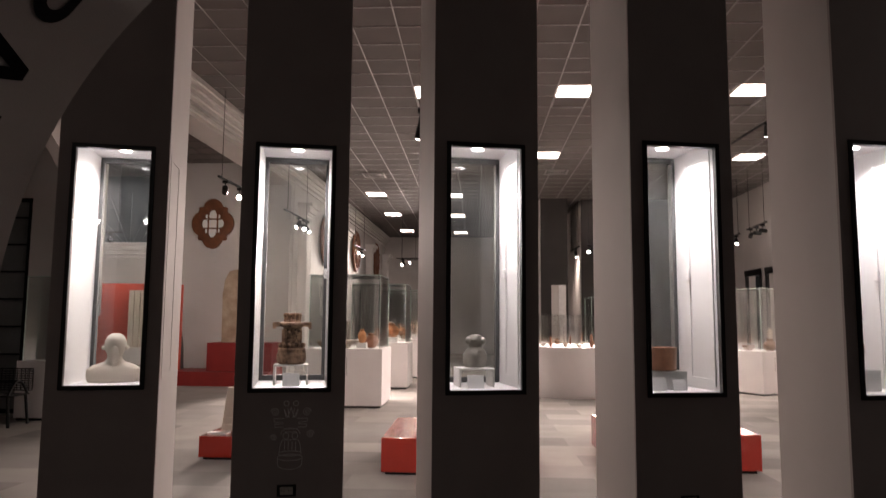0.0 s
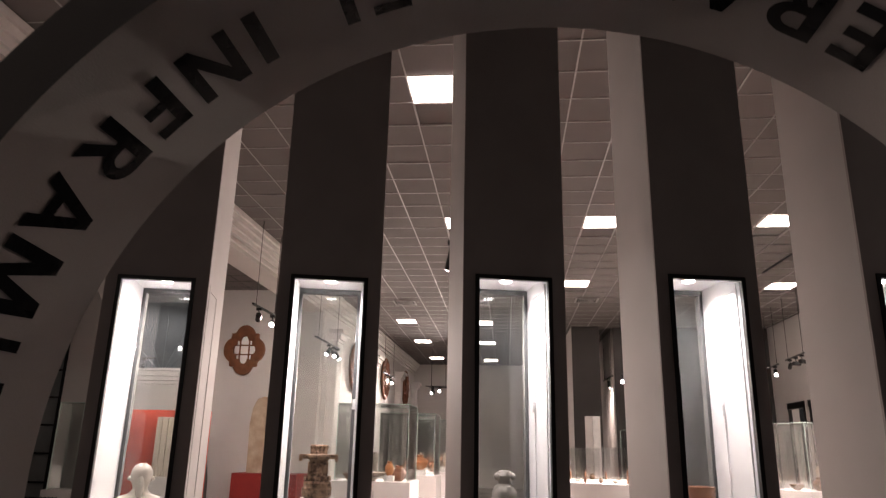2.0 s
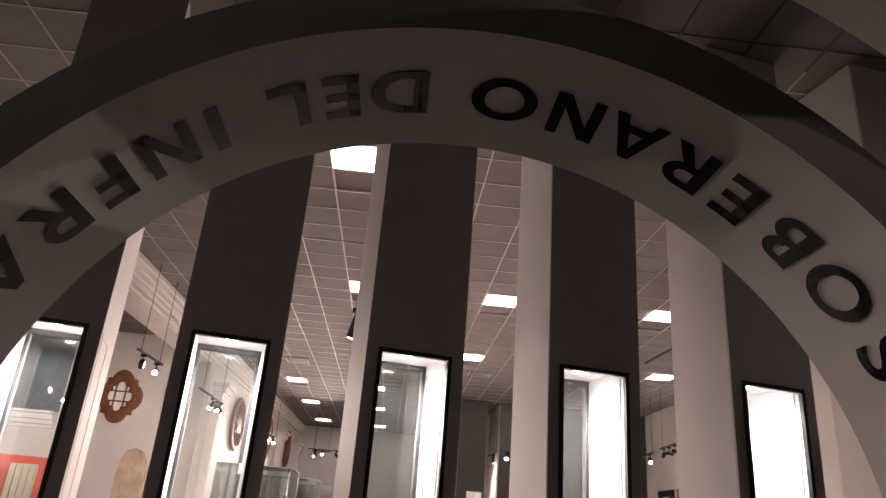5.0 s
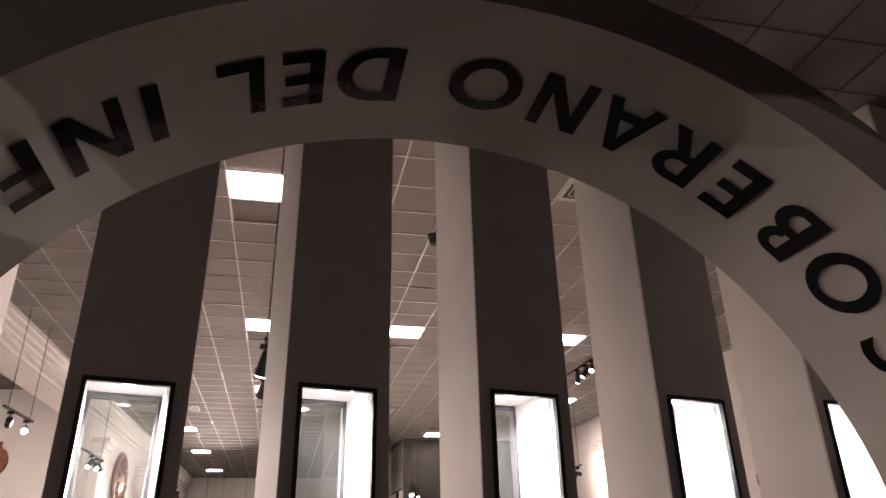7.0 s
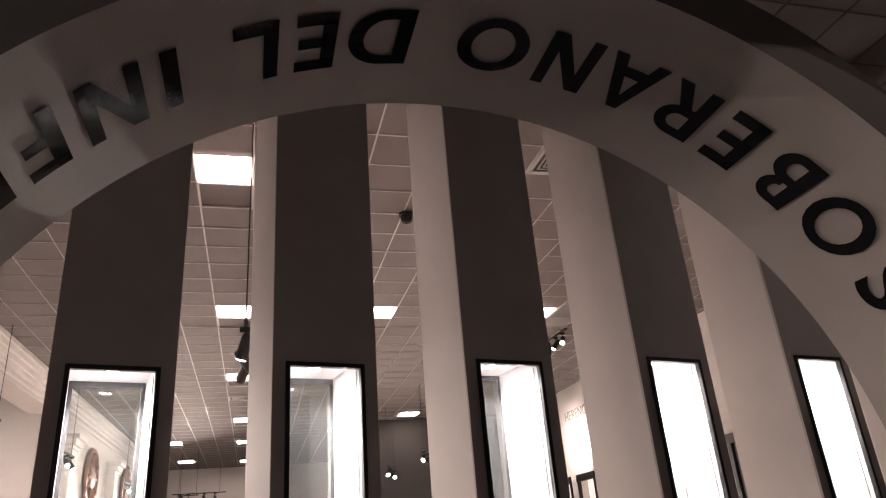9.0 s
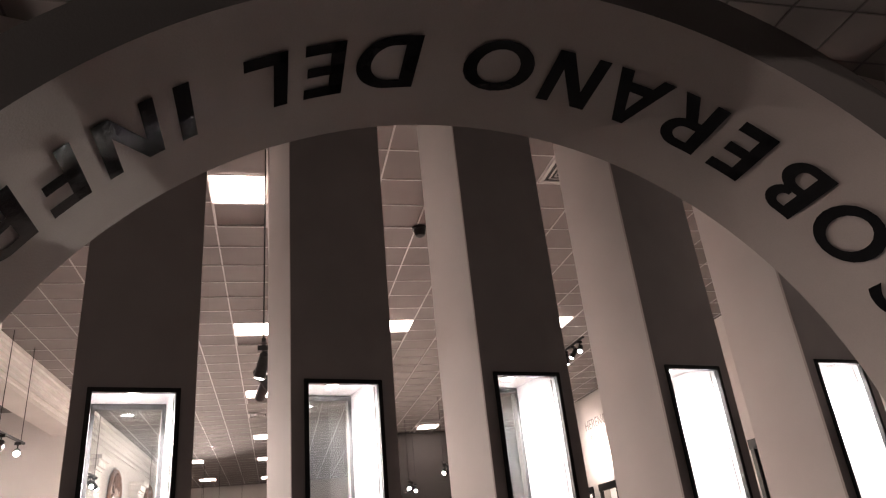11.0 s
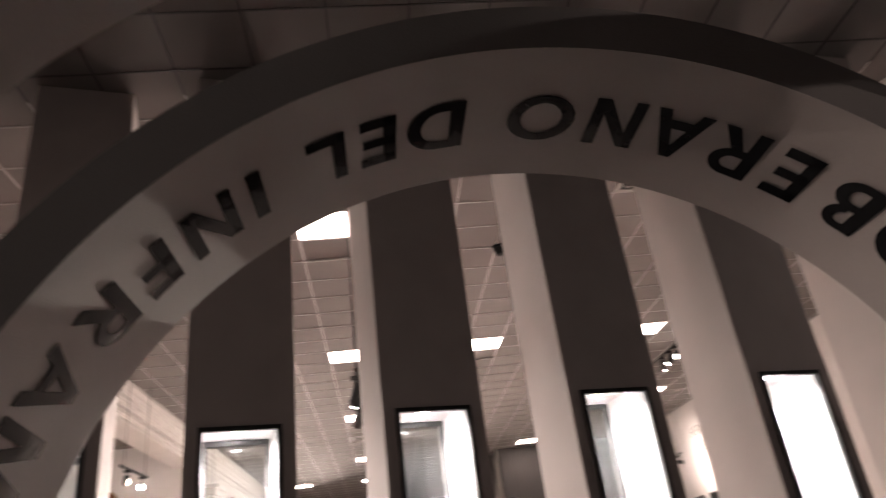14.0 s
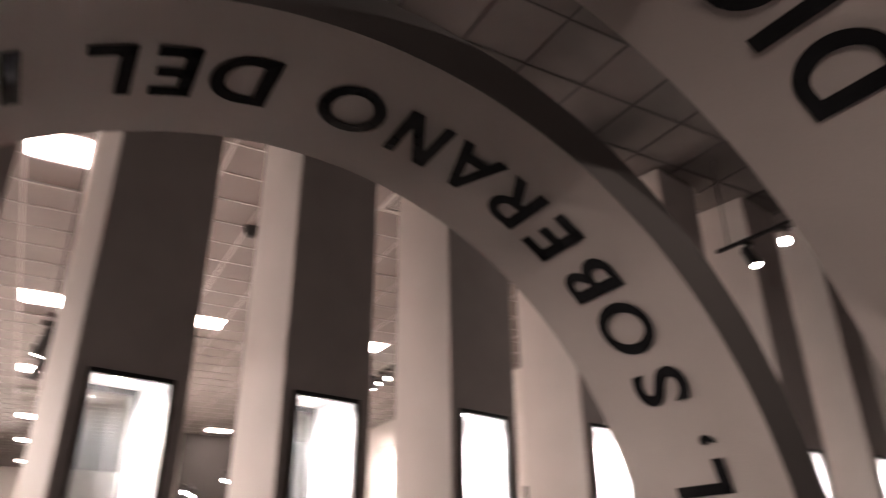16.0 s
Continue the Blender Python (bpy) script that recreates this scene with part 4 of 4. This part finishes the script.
def vitrine(x0, x1, y0, y1, h, top, items=(), label="white plinth with a glass display box on top", turn=0.0):
    v = empty("vitrine", label, "display case", "glass display cases", pose((x0 + x1) / 2, (y0 + y1) / 2, 0, 0, 0, turn))
    w, d = (x1 - x0) / 2, (y1 - y0) / 2
    bm = bmesh.new()
    box(bm, -w, w, -d, d, 0.04, h)
    body = part("plinth", bm, M_PLINTH, v, "white painted plinth", bevel=0.004)
    bm = bmesh.new()
    box(bm, -w + 0.03, w - 0.03, -d + 0.03, d - 0.03, 0, 0.0395)
    part("kick_base", bm, M_METAL, v, "dark recessed base")
    bm = bmesh.new()
    ring_plate(bm, -w * 0.3, w * 0.1, h * 0.55, h * 0.85, -w * 0.3 + 0.006, w * 0.1 - 0.006, h * 0.55 + 0.006, h * 0.85 - 0.006, -d - 0.003, -d - 0.0005)
    part("hatch", bm, M_BACKFRAME, body, "thin outline of a hatch")
    g = 0.06
    for n_, dims in (("pane", (-w + g, w - g, -d + g, -d + g + 0.008, h, top)), ("pane", (-w + g, w - g, d - g - 0.008, d - g, h, top)),
                     ("pane", (-w + g, -w + g + 0.008, -d + g + 0.009, d - g - 0.009, h, top)), ("pane", (w - g - 0.008, w - g, -d + g + 0.009, d - g - 0.009, h, top)),
                     ("lid_pane", (-w + g, w - g, -d + g, d - g, top + 0.001, top + 0.009))):
        bm = bmesh.new()
        box(bm, *dims)
        part(n_, bm, M_GREEN, v, "greenish clear glass")
    for sx in (-1, 1):
        for sy in (-1, 1):
            bm = bmesh.new()
            ex, ey = sx * (w - g + 0.003), sy * (d - g + 0.003)
            box(bm, ex - 0.005, ex + 0.005, ey - 0.005, ey + 0.005, h + 0.001, top)
            part("glass_edge", bm, M_EDGE, v, "pale green polished glass edge")
    bm = bmesh.new()
    ring_plate(bm, -w + g - 0.008, w - g + 0.008, -d + g - 0.008, d - g + 0.008, -w + g, w - g, -d + g, d - g, -top - 0.012, -top)
    bmesh.ops.rotate(bm, verts=bm.verts, matrix=Matrix.Rotation(radians(-90), 3, "X"))
    part("glass_rim", bm, M_EDGE, v, "pale green polished glass edge")
    for n_, (dx, dy, prof, mat, lab) in enumerate(items):
        pot((x0 + x1) / 2 + dx, (y0 + y1) / 2 + dy, h + 0.001, prof, mat, "pottery", lab, "pottery")


vitrine(-3.05, -1.64, 12.65, 14.0, 1.05, 2.38, [(-0.2, -0.3, TALL, M_ROCK, "slender grey stone piece in a glass case"), (-0.45, -0.2, BOWL, M_CLAY, "buff clay bowl in a glass case"), (0.42, -0.1, JAR, M_BOWL, "brown clay jar in a glass case"), (0.2, 0.2, BOWL, M_BUST, "pale clay bowl in a glass case"), (0.0, -0.42, DISH, M_BUST, "wide pale clay dish on three feet in a glass case"), (-0.1, 0.3, TALL, M_ROCK, "slender grey stone figure in a glass case")])
vitrine(-2.9, -1.52, 16.2, 17.5, 1.05, 2.40, [(-0.2, -0.3, BOWL, M_BOWL, "brown clay bowl in a glass case"), (0.2, 0.2, TALL, M_ROCK, "slender grey stone piece in a glass case")])
vitrine(-2.7, -1.38, 19.3, 20.6, 1.05, 2.40, [(0.4, 0.0, TALL, M_BUST, "pale clay figure in a glass case"), (0.1, -0.3, JAR, M_CLAY, "buff clay jar in a glass case")])
vitrine(5.90, 7.0, 15.80, 16.85, 0.95, 2.32, [(-0.3, -0.2, BOWL, M_CLAY, "buff clay bowl in a glass case"), (0.15, -0.25, JAR, M_CLAY, "buff clay jar in a glass case"), (0.3, 0.1, TALL, M_BUST, "pale clay figure in a glass case")], turn=30)
vitrine(3.0, 4.2, 18.4, 19.6, 1.0, 2.2)
vitrine(-7.02, -6.5, 10.6, 11.05, 0.9, 2.2)


for x, y, w, h in ((-2.05, 12.92, 0.09, 0.10), (-1.95, 16.45, 0.17, 0.12), (-1.62, 19.7, 0.12, 0.12)):
    bm = bmesh.new()
    box(bm, -w, w, -w * 0.8, w * 0.8, 0, h)
    thing("display_block", bm, M_CARD, "white block inside a glass display box", "stand", "display stands", bevel=0.004, at=pose(x, y, 1.051))
pot(-2.05, 12.92, 1.152, [(q * 0.6, w * 0.9) for q, w in JAR], M_TERRA, "pottery", "orange clay vase on a white block", "pottery")
pot(-1.95, 16.45, 1.172, BIGJAR, M_TERRA, "pottery", "round orange clay jar on a white block", "pottery")


def round_vitrine(cx, cy, r, h, top):
    v = empty("round_vitrine", "round white plinth with a low glass drum of small clay pieces", "display case", "", pose(cx, cy, 0))
    bm = bmesh.new()
    lathe(bm, [(r - 0.03, 0), (r - 0.03, 0.04), (r, 0.041), (r, h - 0.03), (r - 0.01, h)], 64)
    part("plinth", bm, M_PLINTH, v, "white painted round plinth", smooth=True)
    for k in range(16):
        a0, a1 = k * math.tau / 16, (k + 1) * math.tau / 16 - 0.004
        bm = bmesh.new()
        q = []
        for rr in (r - 0.06, r - 0.068):
            for a in (a0, (a0 + a1) / 2, a1):
                q.append([bm.verts.new((rr * math.cos(a), rr * math.sin(a), z)) for z in (h + 0.001, top)])
        for i, j in ((0, 1), (1, 2), (5, 4), (4, 3), (2, 5), (3, 0)):
            bm.faces.new((q[i][0], q[j][0], q[j][1], q[i][1]))
        part("pane", bm, M_DRUM, v, "clear curved glass")
    for k in range(22):
        a = k * math.tau / 22 + 0.1
        rr = r - 0.22 - 0.12 * (k % 2)
        f = 0.28 + 0.25 * random.random()
        pot(cx + rr * math.cos(a), cy + rr * math.sin(a), h + 0.001, [(q * f, w * f) for q, w in (JAR, BOWL, TALL)[k % 3]], (M_CLAY, M_BUST, M_BOWL)[k % 3], "small_pottery", "small clay piece in a low glass drum", "pottery")


round_vitrine(2.22, 15.75, 1.28, 1.04, 1.72)

# tall panel at the end of the hall; duller strip paints its unlit side
for x, mat in ((2.24, M_HALL), (2.45, M_CARD)):
    bm = bmesh.new()
    box(bm, x, x + 0.20, 20.4, 20.5, 0, 2.62)
    thing("text_panel", bm, mat, "one of two strips for a tall panel's dull side and lit front", "panel", "standing panels", bevel=0.004)


# quatrefoil, round medallions and pilasters
def quatrefoil():
    q = empty("quatrefoil_window", "carved brown wooden quatrefoil with pale panes on the aisle wall", "ornament", "", pose(-6.71, 17.59, 4.0))
    n = 96

    def lobes(t, c, r):
        """Reach of a four-lobed outline: circles of radius r set c from the centre."""
        best = 0.0
        for k in range(4):
            d = t - k * math.pi / 2
            q = r * r - (c * math.sin(d)) ** 2
            if q > 0:
                best = max(best, c * math.cos(d) + math.sqrt(q))
        return best

    def square(t, h):
        return h / max(abs(math.cos(t)), abs(math.sin(t)))
    bm = bmesh.new()
    o0, o1, i0, i1, m0 = [], [], [], [], []
    for i in range(n):
        t = i * math.tau / n
        ro = max(lobes(t, 0.33, 0.315), min(square(t, 0.43), 0.60))
        ri = max(lobes(t, 0.24, 0.12), min(square(t, 0.24), 0.33))
        c, s = math.cos(t), math.sin(t)
        w = 0.84
        o0.append(bm.verts.new((w * ro * c, -0.09, ro * s)))
        o1.append(bm.verts.new((w * ro * c, 0.0, ro * s)))
        m0.append(bm.verts.new((w * (ro + ri) / 2 * c, -0.13, (ro + ri) / 2 * s)))
        i0.append(bm.verts.new((w * ri * c, -0.10, ri * s)))
        i1.append(bm.verts.new((w * ri * c, 0.0, ri * s)))
    for i in range(n):
        j = (i + 1) % n
        for a, b in ((o0, o1), (m0, o0), (i0, m0), (o1, i1), (i1, i0)):
            bm.faces.new((a[i], a[j], b[j], b[i]))
    part("frame", bm, M_WOOD, q, "carved brown wooden frame", smooth=True)
    for u in (-0.12, 0.12):
        bm = bmesh.new()
        box(bm, u - 0.016, u + 0.016, -0.07, -0.04, -0.33, 0.33)
        part("bar", bm, M_WOOD, q)
        bm = bmesh.new()
        box(bm, -0.30, 0.30, -0.068, -0.042, u - 0.016, u + 0.016)
        part("bar", bm, M_WOOD, q)
    bm = bmesh.new()
    box(bm, -0.27, 0.27, -0.03, -0.01, -0.34, 0.34)
    part("pane", bm, M_LINER, q, "pale panes")


quatrefoil()

for y, z in ((21.3, 4.0), (26.2, 4.15), (30.9, 4.2)):
    w = empty("wooden_medallion", "large round carved brown wooden medallion on the plaster wall", "medallion", "wooden medallions", pose(WX(y) + 0.01, y, z, 0, 90, 0))
    bm = bmesh.new()
    lathe(bm, [(0.74, 0), (0.78, 0.03), (0.74, 0.09), (0.66, 0.10), (0.64, 0.06), (0.3, 0.05), (0.26, 0.10), (0.1, 0.13)], 40)
    part("disc", bm, M_WOOD, w, smooth=True)
    for k in range(12):
        a = k * math.tau / 12
        bm = bmesh.new()
        tube(bm, (0.29 * math.cos(a), 0.29 * math.sin(a), 0.075), (0.63 * math.cos(a), 0.63 * math.sin(a), 0.075), 0.035, 8, 0.06)
        part("carved_ray", bm, M_WOOD, w)

for y in (18.6, 23.7, 28.8, 33.2):
    p = empty("pilaster", "white fluted pilaster with a moulded capital on the arcade wall", "column", "pilasters", pose(WX(y), y, 0))
    bm = bmesh.new()
    box(bm, 0.001, 0.22, -0.3, 0.3, 0.25, 4.35)
    part("shaft", bm, M_STONE, p)
    for k in range(5):
        bm = bmesh.new()
        box(bm, 0.2205, 0.24, -0.27 + 0.115 * k, -0.20 + 0.115 * k, 0.35, 4.3)
        part("fillet", bm, M_STONE, p)
    for i, (o, z0, z1) in enumerate(((0.26, 4.351, 4.42), (0.32, 4.421, 4.56), (0.40, 4.561, 4.66))):
        bm = bmesh.new()
        box(bm, 0.001, o, -0.3 - o + 0.22, 0.3 + o - 0.22, z0, z1)
        part("capital", bm, M_STONE, p, bevel=0.008)
    bm = bmesh.new()
    box(bm, 0.001, 0.30, -0.36, 0.36, 0, 0.249)
    part("base", bm, M_STONE, p, bevel=0.01)

# red stepped plinth with a stela, in the aisle
r = empty("stepped_plinth", "red stepped plinth against the aisle wall", "plinth", "", pose(-6.7, 16.8, 0))
bm = bmesh.new()
box(bm, -1.3, 1.9, -0.46, 0.78, 0, 0.33)
part("step", bm, M_REDWALL, r, bevel=0.006)
bm = bmesh.new()
box(bm, 0.33, 1.9, -0.2, 0.78, 0.331, 1.0)
part("step", bm, M_REDWALL, r, bevel=0.006)
bm = bmesh.new()
outline = [(-0.32, 0), (0.32, 0), (0.34, 1.2), (0.30, 1.6), (0.18, 1.82), (0.0, 1.88), (-0.18, 1.82), (-0.30, 1.6), (-0.35, 1.2)]
fr = [bm.verts.new((x + 0.02 * noise.noise((x, z, 0)), -0.12, z)) for x, z in outline]
bk = [bm.verts.new((x, 0.12, z)) for x, z in outline]
bm.faces.new(fr)
bm.faces.new(bk[::-1])
for i in range(len(fr)):
    j = (i + 1) % len(fr)
    bm.faces.new((fr[j], fr[i], bk[i], bk[j]))
thing("stela", bm, M_STELA, "round-topped tan limestone stela on a red plinth", "stela", bevel=0.02, at=pose(-5.86, 17.05, 1.001) @ Matrix.Diagonal((0.88, 1, 0.95, 1)))

bm = bmesh.new()
outline = [(-0.42, 0), (0.42, 0), (0.40, 0.5), (0.33, 1.0), (0.22, 1.4), (0.10, 1.62), (0.0, 1.68), (-0.12, 1.6), (-0.25, 1.35), (-0.36, 0.95), (-0.41, 0.5)]
fr = [bm.verts.new((x, -0.09, z)) for x, z in outline]
bk = [bm.verts.new((x, 0.09, z)) for x, z in outline]
bm.faces.new(fr)
bm.faces.new(bk[::-1])
for i in range(len(fr)):
    j = (i + 1) % len(fr)
    bm.faces.new((fr[j], fr[i], bk[i], bk[j]))
thing("dark_slab", bm, M_DARKSLAB, "dark grey pointed slab on a red step", "stela", bevel=0.02, at=pose(-7.62, 17.2, 0.331))

# red wall panel and textile in the aisle
bm = bmesh.new()
n = 16
pts = [(-1.3 + 2.6 * i / n, 0.5 * (2 * i / n - 1) ** 2) for i in range(n + 1)]
f0 = [bm.verts.new((x, y, 0)) for x, y in pts]
f1 = [bm.verts.new((x, y, 2.4)) for x, y in pts]
b0 = [bm.verts.new((x, y + 0.06, 0)) for x, y in pts]
b1 = [bm.verts.new((x, y + 0.06, 2.4)) for x, y in pts]
for i in range(n):
    for a, b in ((f0, f1), (f1, b1), (b1, b0)):
        bm.faces.new((a[i], a[i + 1], b[i + 1], b[i]))
for i in (0, n):
    bm.faces.new((f0[i], f1[i], b1[i], b0[i]))
thing("red_screen", bm, M_REDSCREEN, "curved red standing screen in the aisle", "screen", at=pose(-8.45, 16.4, 0))
bm = bmesh.new()
for k in range(8):
    box(bm, -0.28 + 0.07 * k, -0.225 + 0.07 * k, -0.02 * (k % 2), 0.03, 0, 1.3)
box(bm, -0.29, 0.28, 0.03, 0.06, 0, 1.32)
thing("hanging_textile", bm, M_BUST, "pale pleated textile before the red screen", "textile", at=pose(-7.75, 16.0, 0.9))
slab_leg = bmesh.new()
box(slab_leg, -0.35, 0.35, -0.1, 0.1, 0, 0.9)
thing("textile_plinth", slab_leg, M_PLINTH, "white plinth under a textile", "plinth", bevel=0.005, at=pose(-7.75, 16.0, 0))


# lattice door, pale wall and mesh bench on the west side
def lattice():
    bm = bmesh.new()
    ring_plate(bm, -13.9, -6.8, 0, CEIL - 0.002, -9.58, -7.33, 0.02, 3.55, 11.2, 11.4)
    thing("wall_lobby", bm, M_HALL, "pale plaster wall round a lattice door", "wall", kind="structure")
    d = empty("lattice_door", "black steel lattice door with dull panes", "door", "", pose(-9.58, 11.22, 0.02))
    bm = bmesh.new()
    ring_plate(bm, 0, 2.25, 0, 3.53, 0.07, 2.18, 0.07, 3.46, 0, 0.08)
    part("frame", bm, M_METAL, d)
    for u in (0.55, 1.1, 1.65):
        bm = bmesh.new()
        box(bm, u - 0.025, u + 0.025, 0.01, 0.06, 0.07, 3.46)
        part("upright_bar", bm, M_METAL, d)
    for z in (0.5, 0.95, 1.4, 1.85, 2.3, 2.75, 3.2):
        bm = bmesh.new()
        box(bm, 0.07, 2.18, 0.012, 0.055, z - 0.015, z + 0.015)
        part("cross_bar", bm, M_METAL, d)
    bm = bmesh.new()
    box(bm, 0.07, 2.18, 0.064, 0.07, 0.07, 3.46)
    part("pane", bm, M_DULL, d, "dull grey panes")


lattice()


def mesh_bench():
    b = empty("mesh_bench", "black perforated steel bench with curved ends", "bench", "", pose(-7.50, 10.1, 0))
    bm = bmesh.new()
    for k in range(15):
        box(bm, -0.9, 0.9, -0.22 + 0.03 * k, -0.205 + 0.03 * k, 0.43, 0.445)
    for k in range(31):
        box(bm, -0.9 + 0.06 * k, -0.89 + 0.06 * k, -0.22, 0.22, 0.4455, 0.452)
    part("seat", bm, M_METAL, b, "slotted steel seat")
    bm = bmesh.new()
    for k in range(10):
        box(bm, -0.9, 0.9, 0.24, 0.255, 0.48 + 0.035 * k, 0.495 + 0.035 * k)
    for k in range(31):
        box(bm, -0.9 + 0.06 * k, -0.89 + 0.06 * k, 0.2555, 0.262, 0.48, 0.82)
    part("backrest", bm, M_METAL, b, "slotted steel back")
    for sx in (-0.85, 0.85):
        for sy in (-0.2, 0.2):
            bm = bmesh.new()
            tube(bm, (sx, sy, 0.43), (sx * 1.05, sy * 1.1, 0), 0.022, 10)
            part("leg", bm, M_METAL, b)
        bm = bmesh.new()
        pts = [(sx, -0.2 + 0.44 * i / 10, 0.44 + 0.2 * math.sin(math.pi * i / 10)) for i in range(11)]
        for p, q in zip(pts, pts[1:]):
            tube(bm, p, q, 0.018, 8)
        part("armrest", bm, M_METAL, b)


mesh_bench()
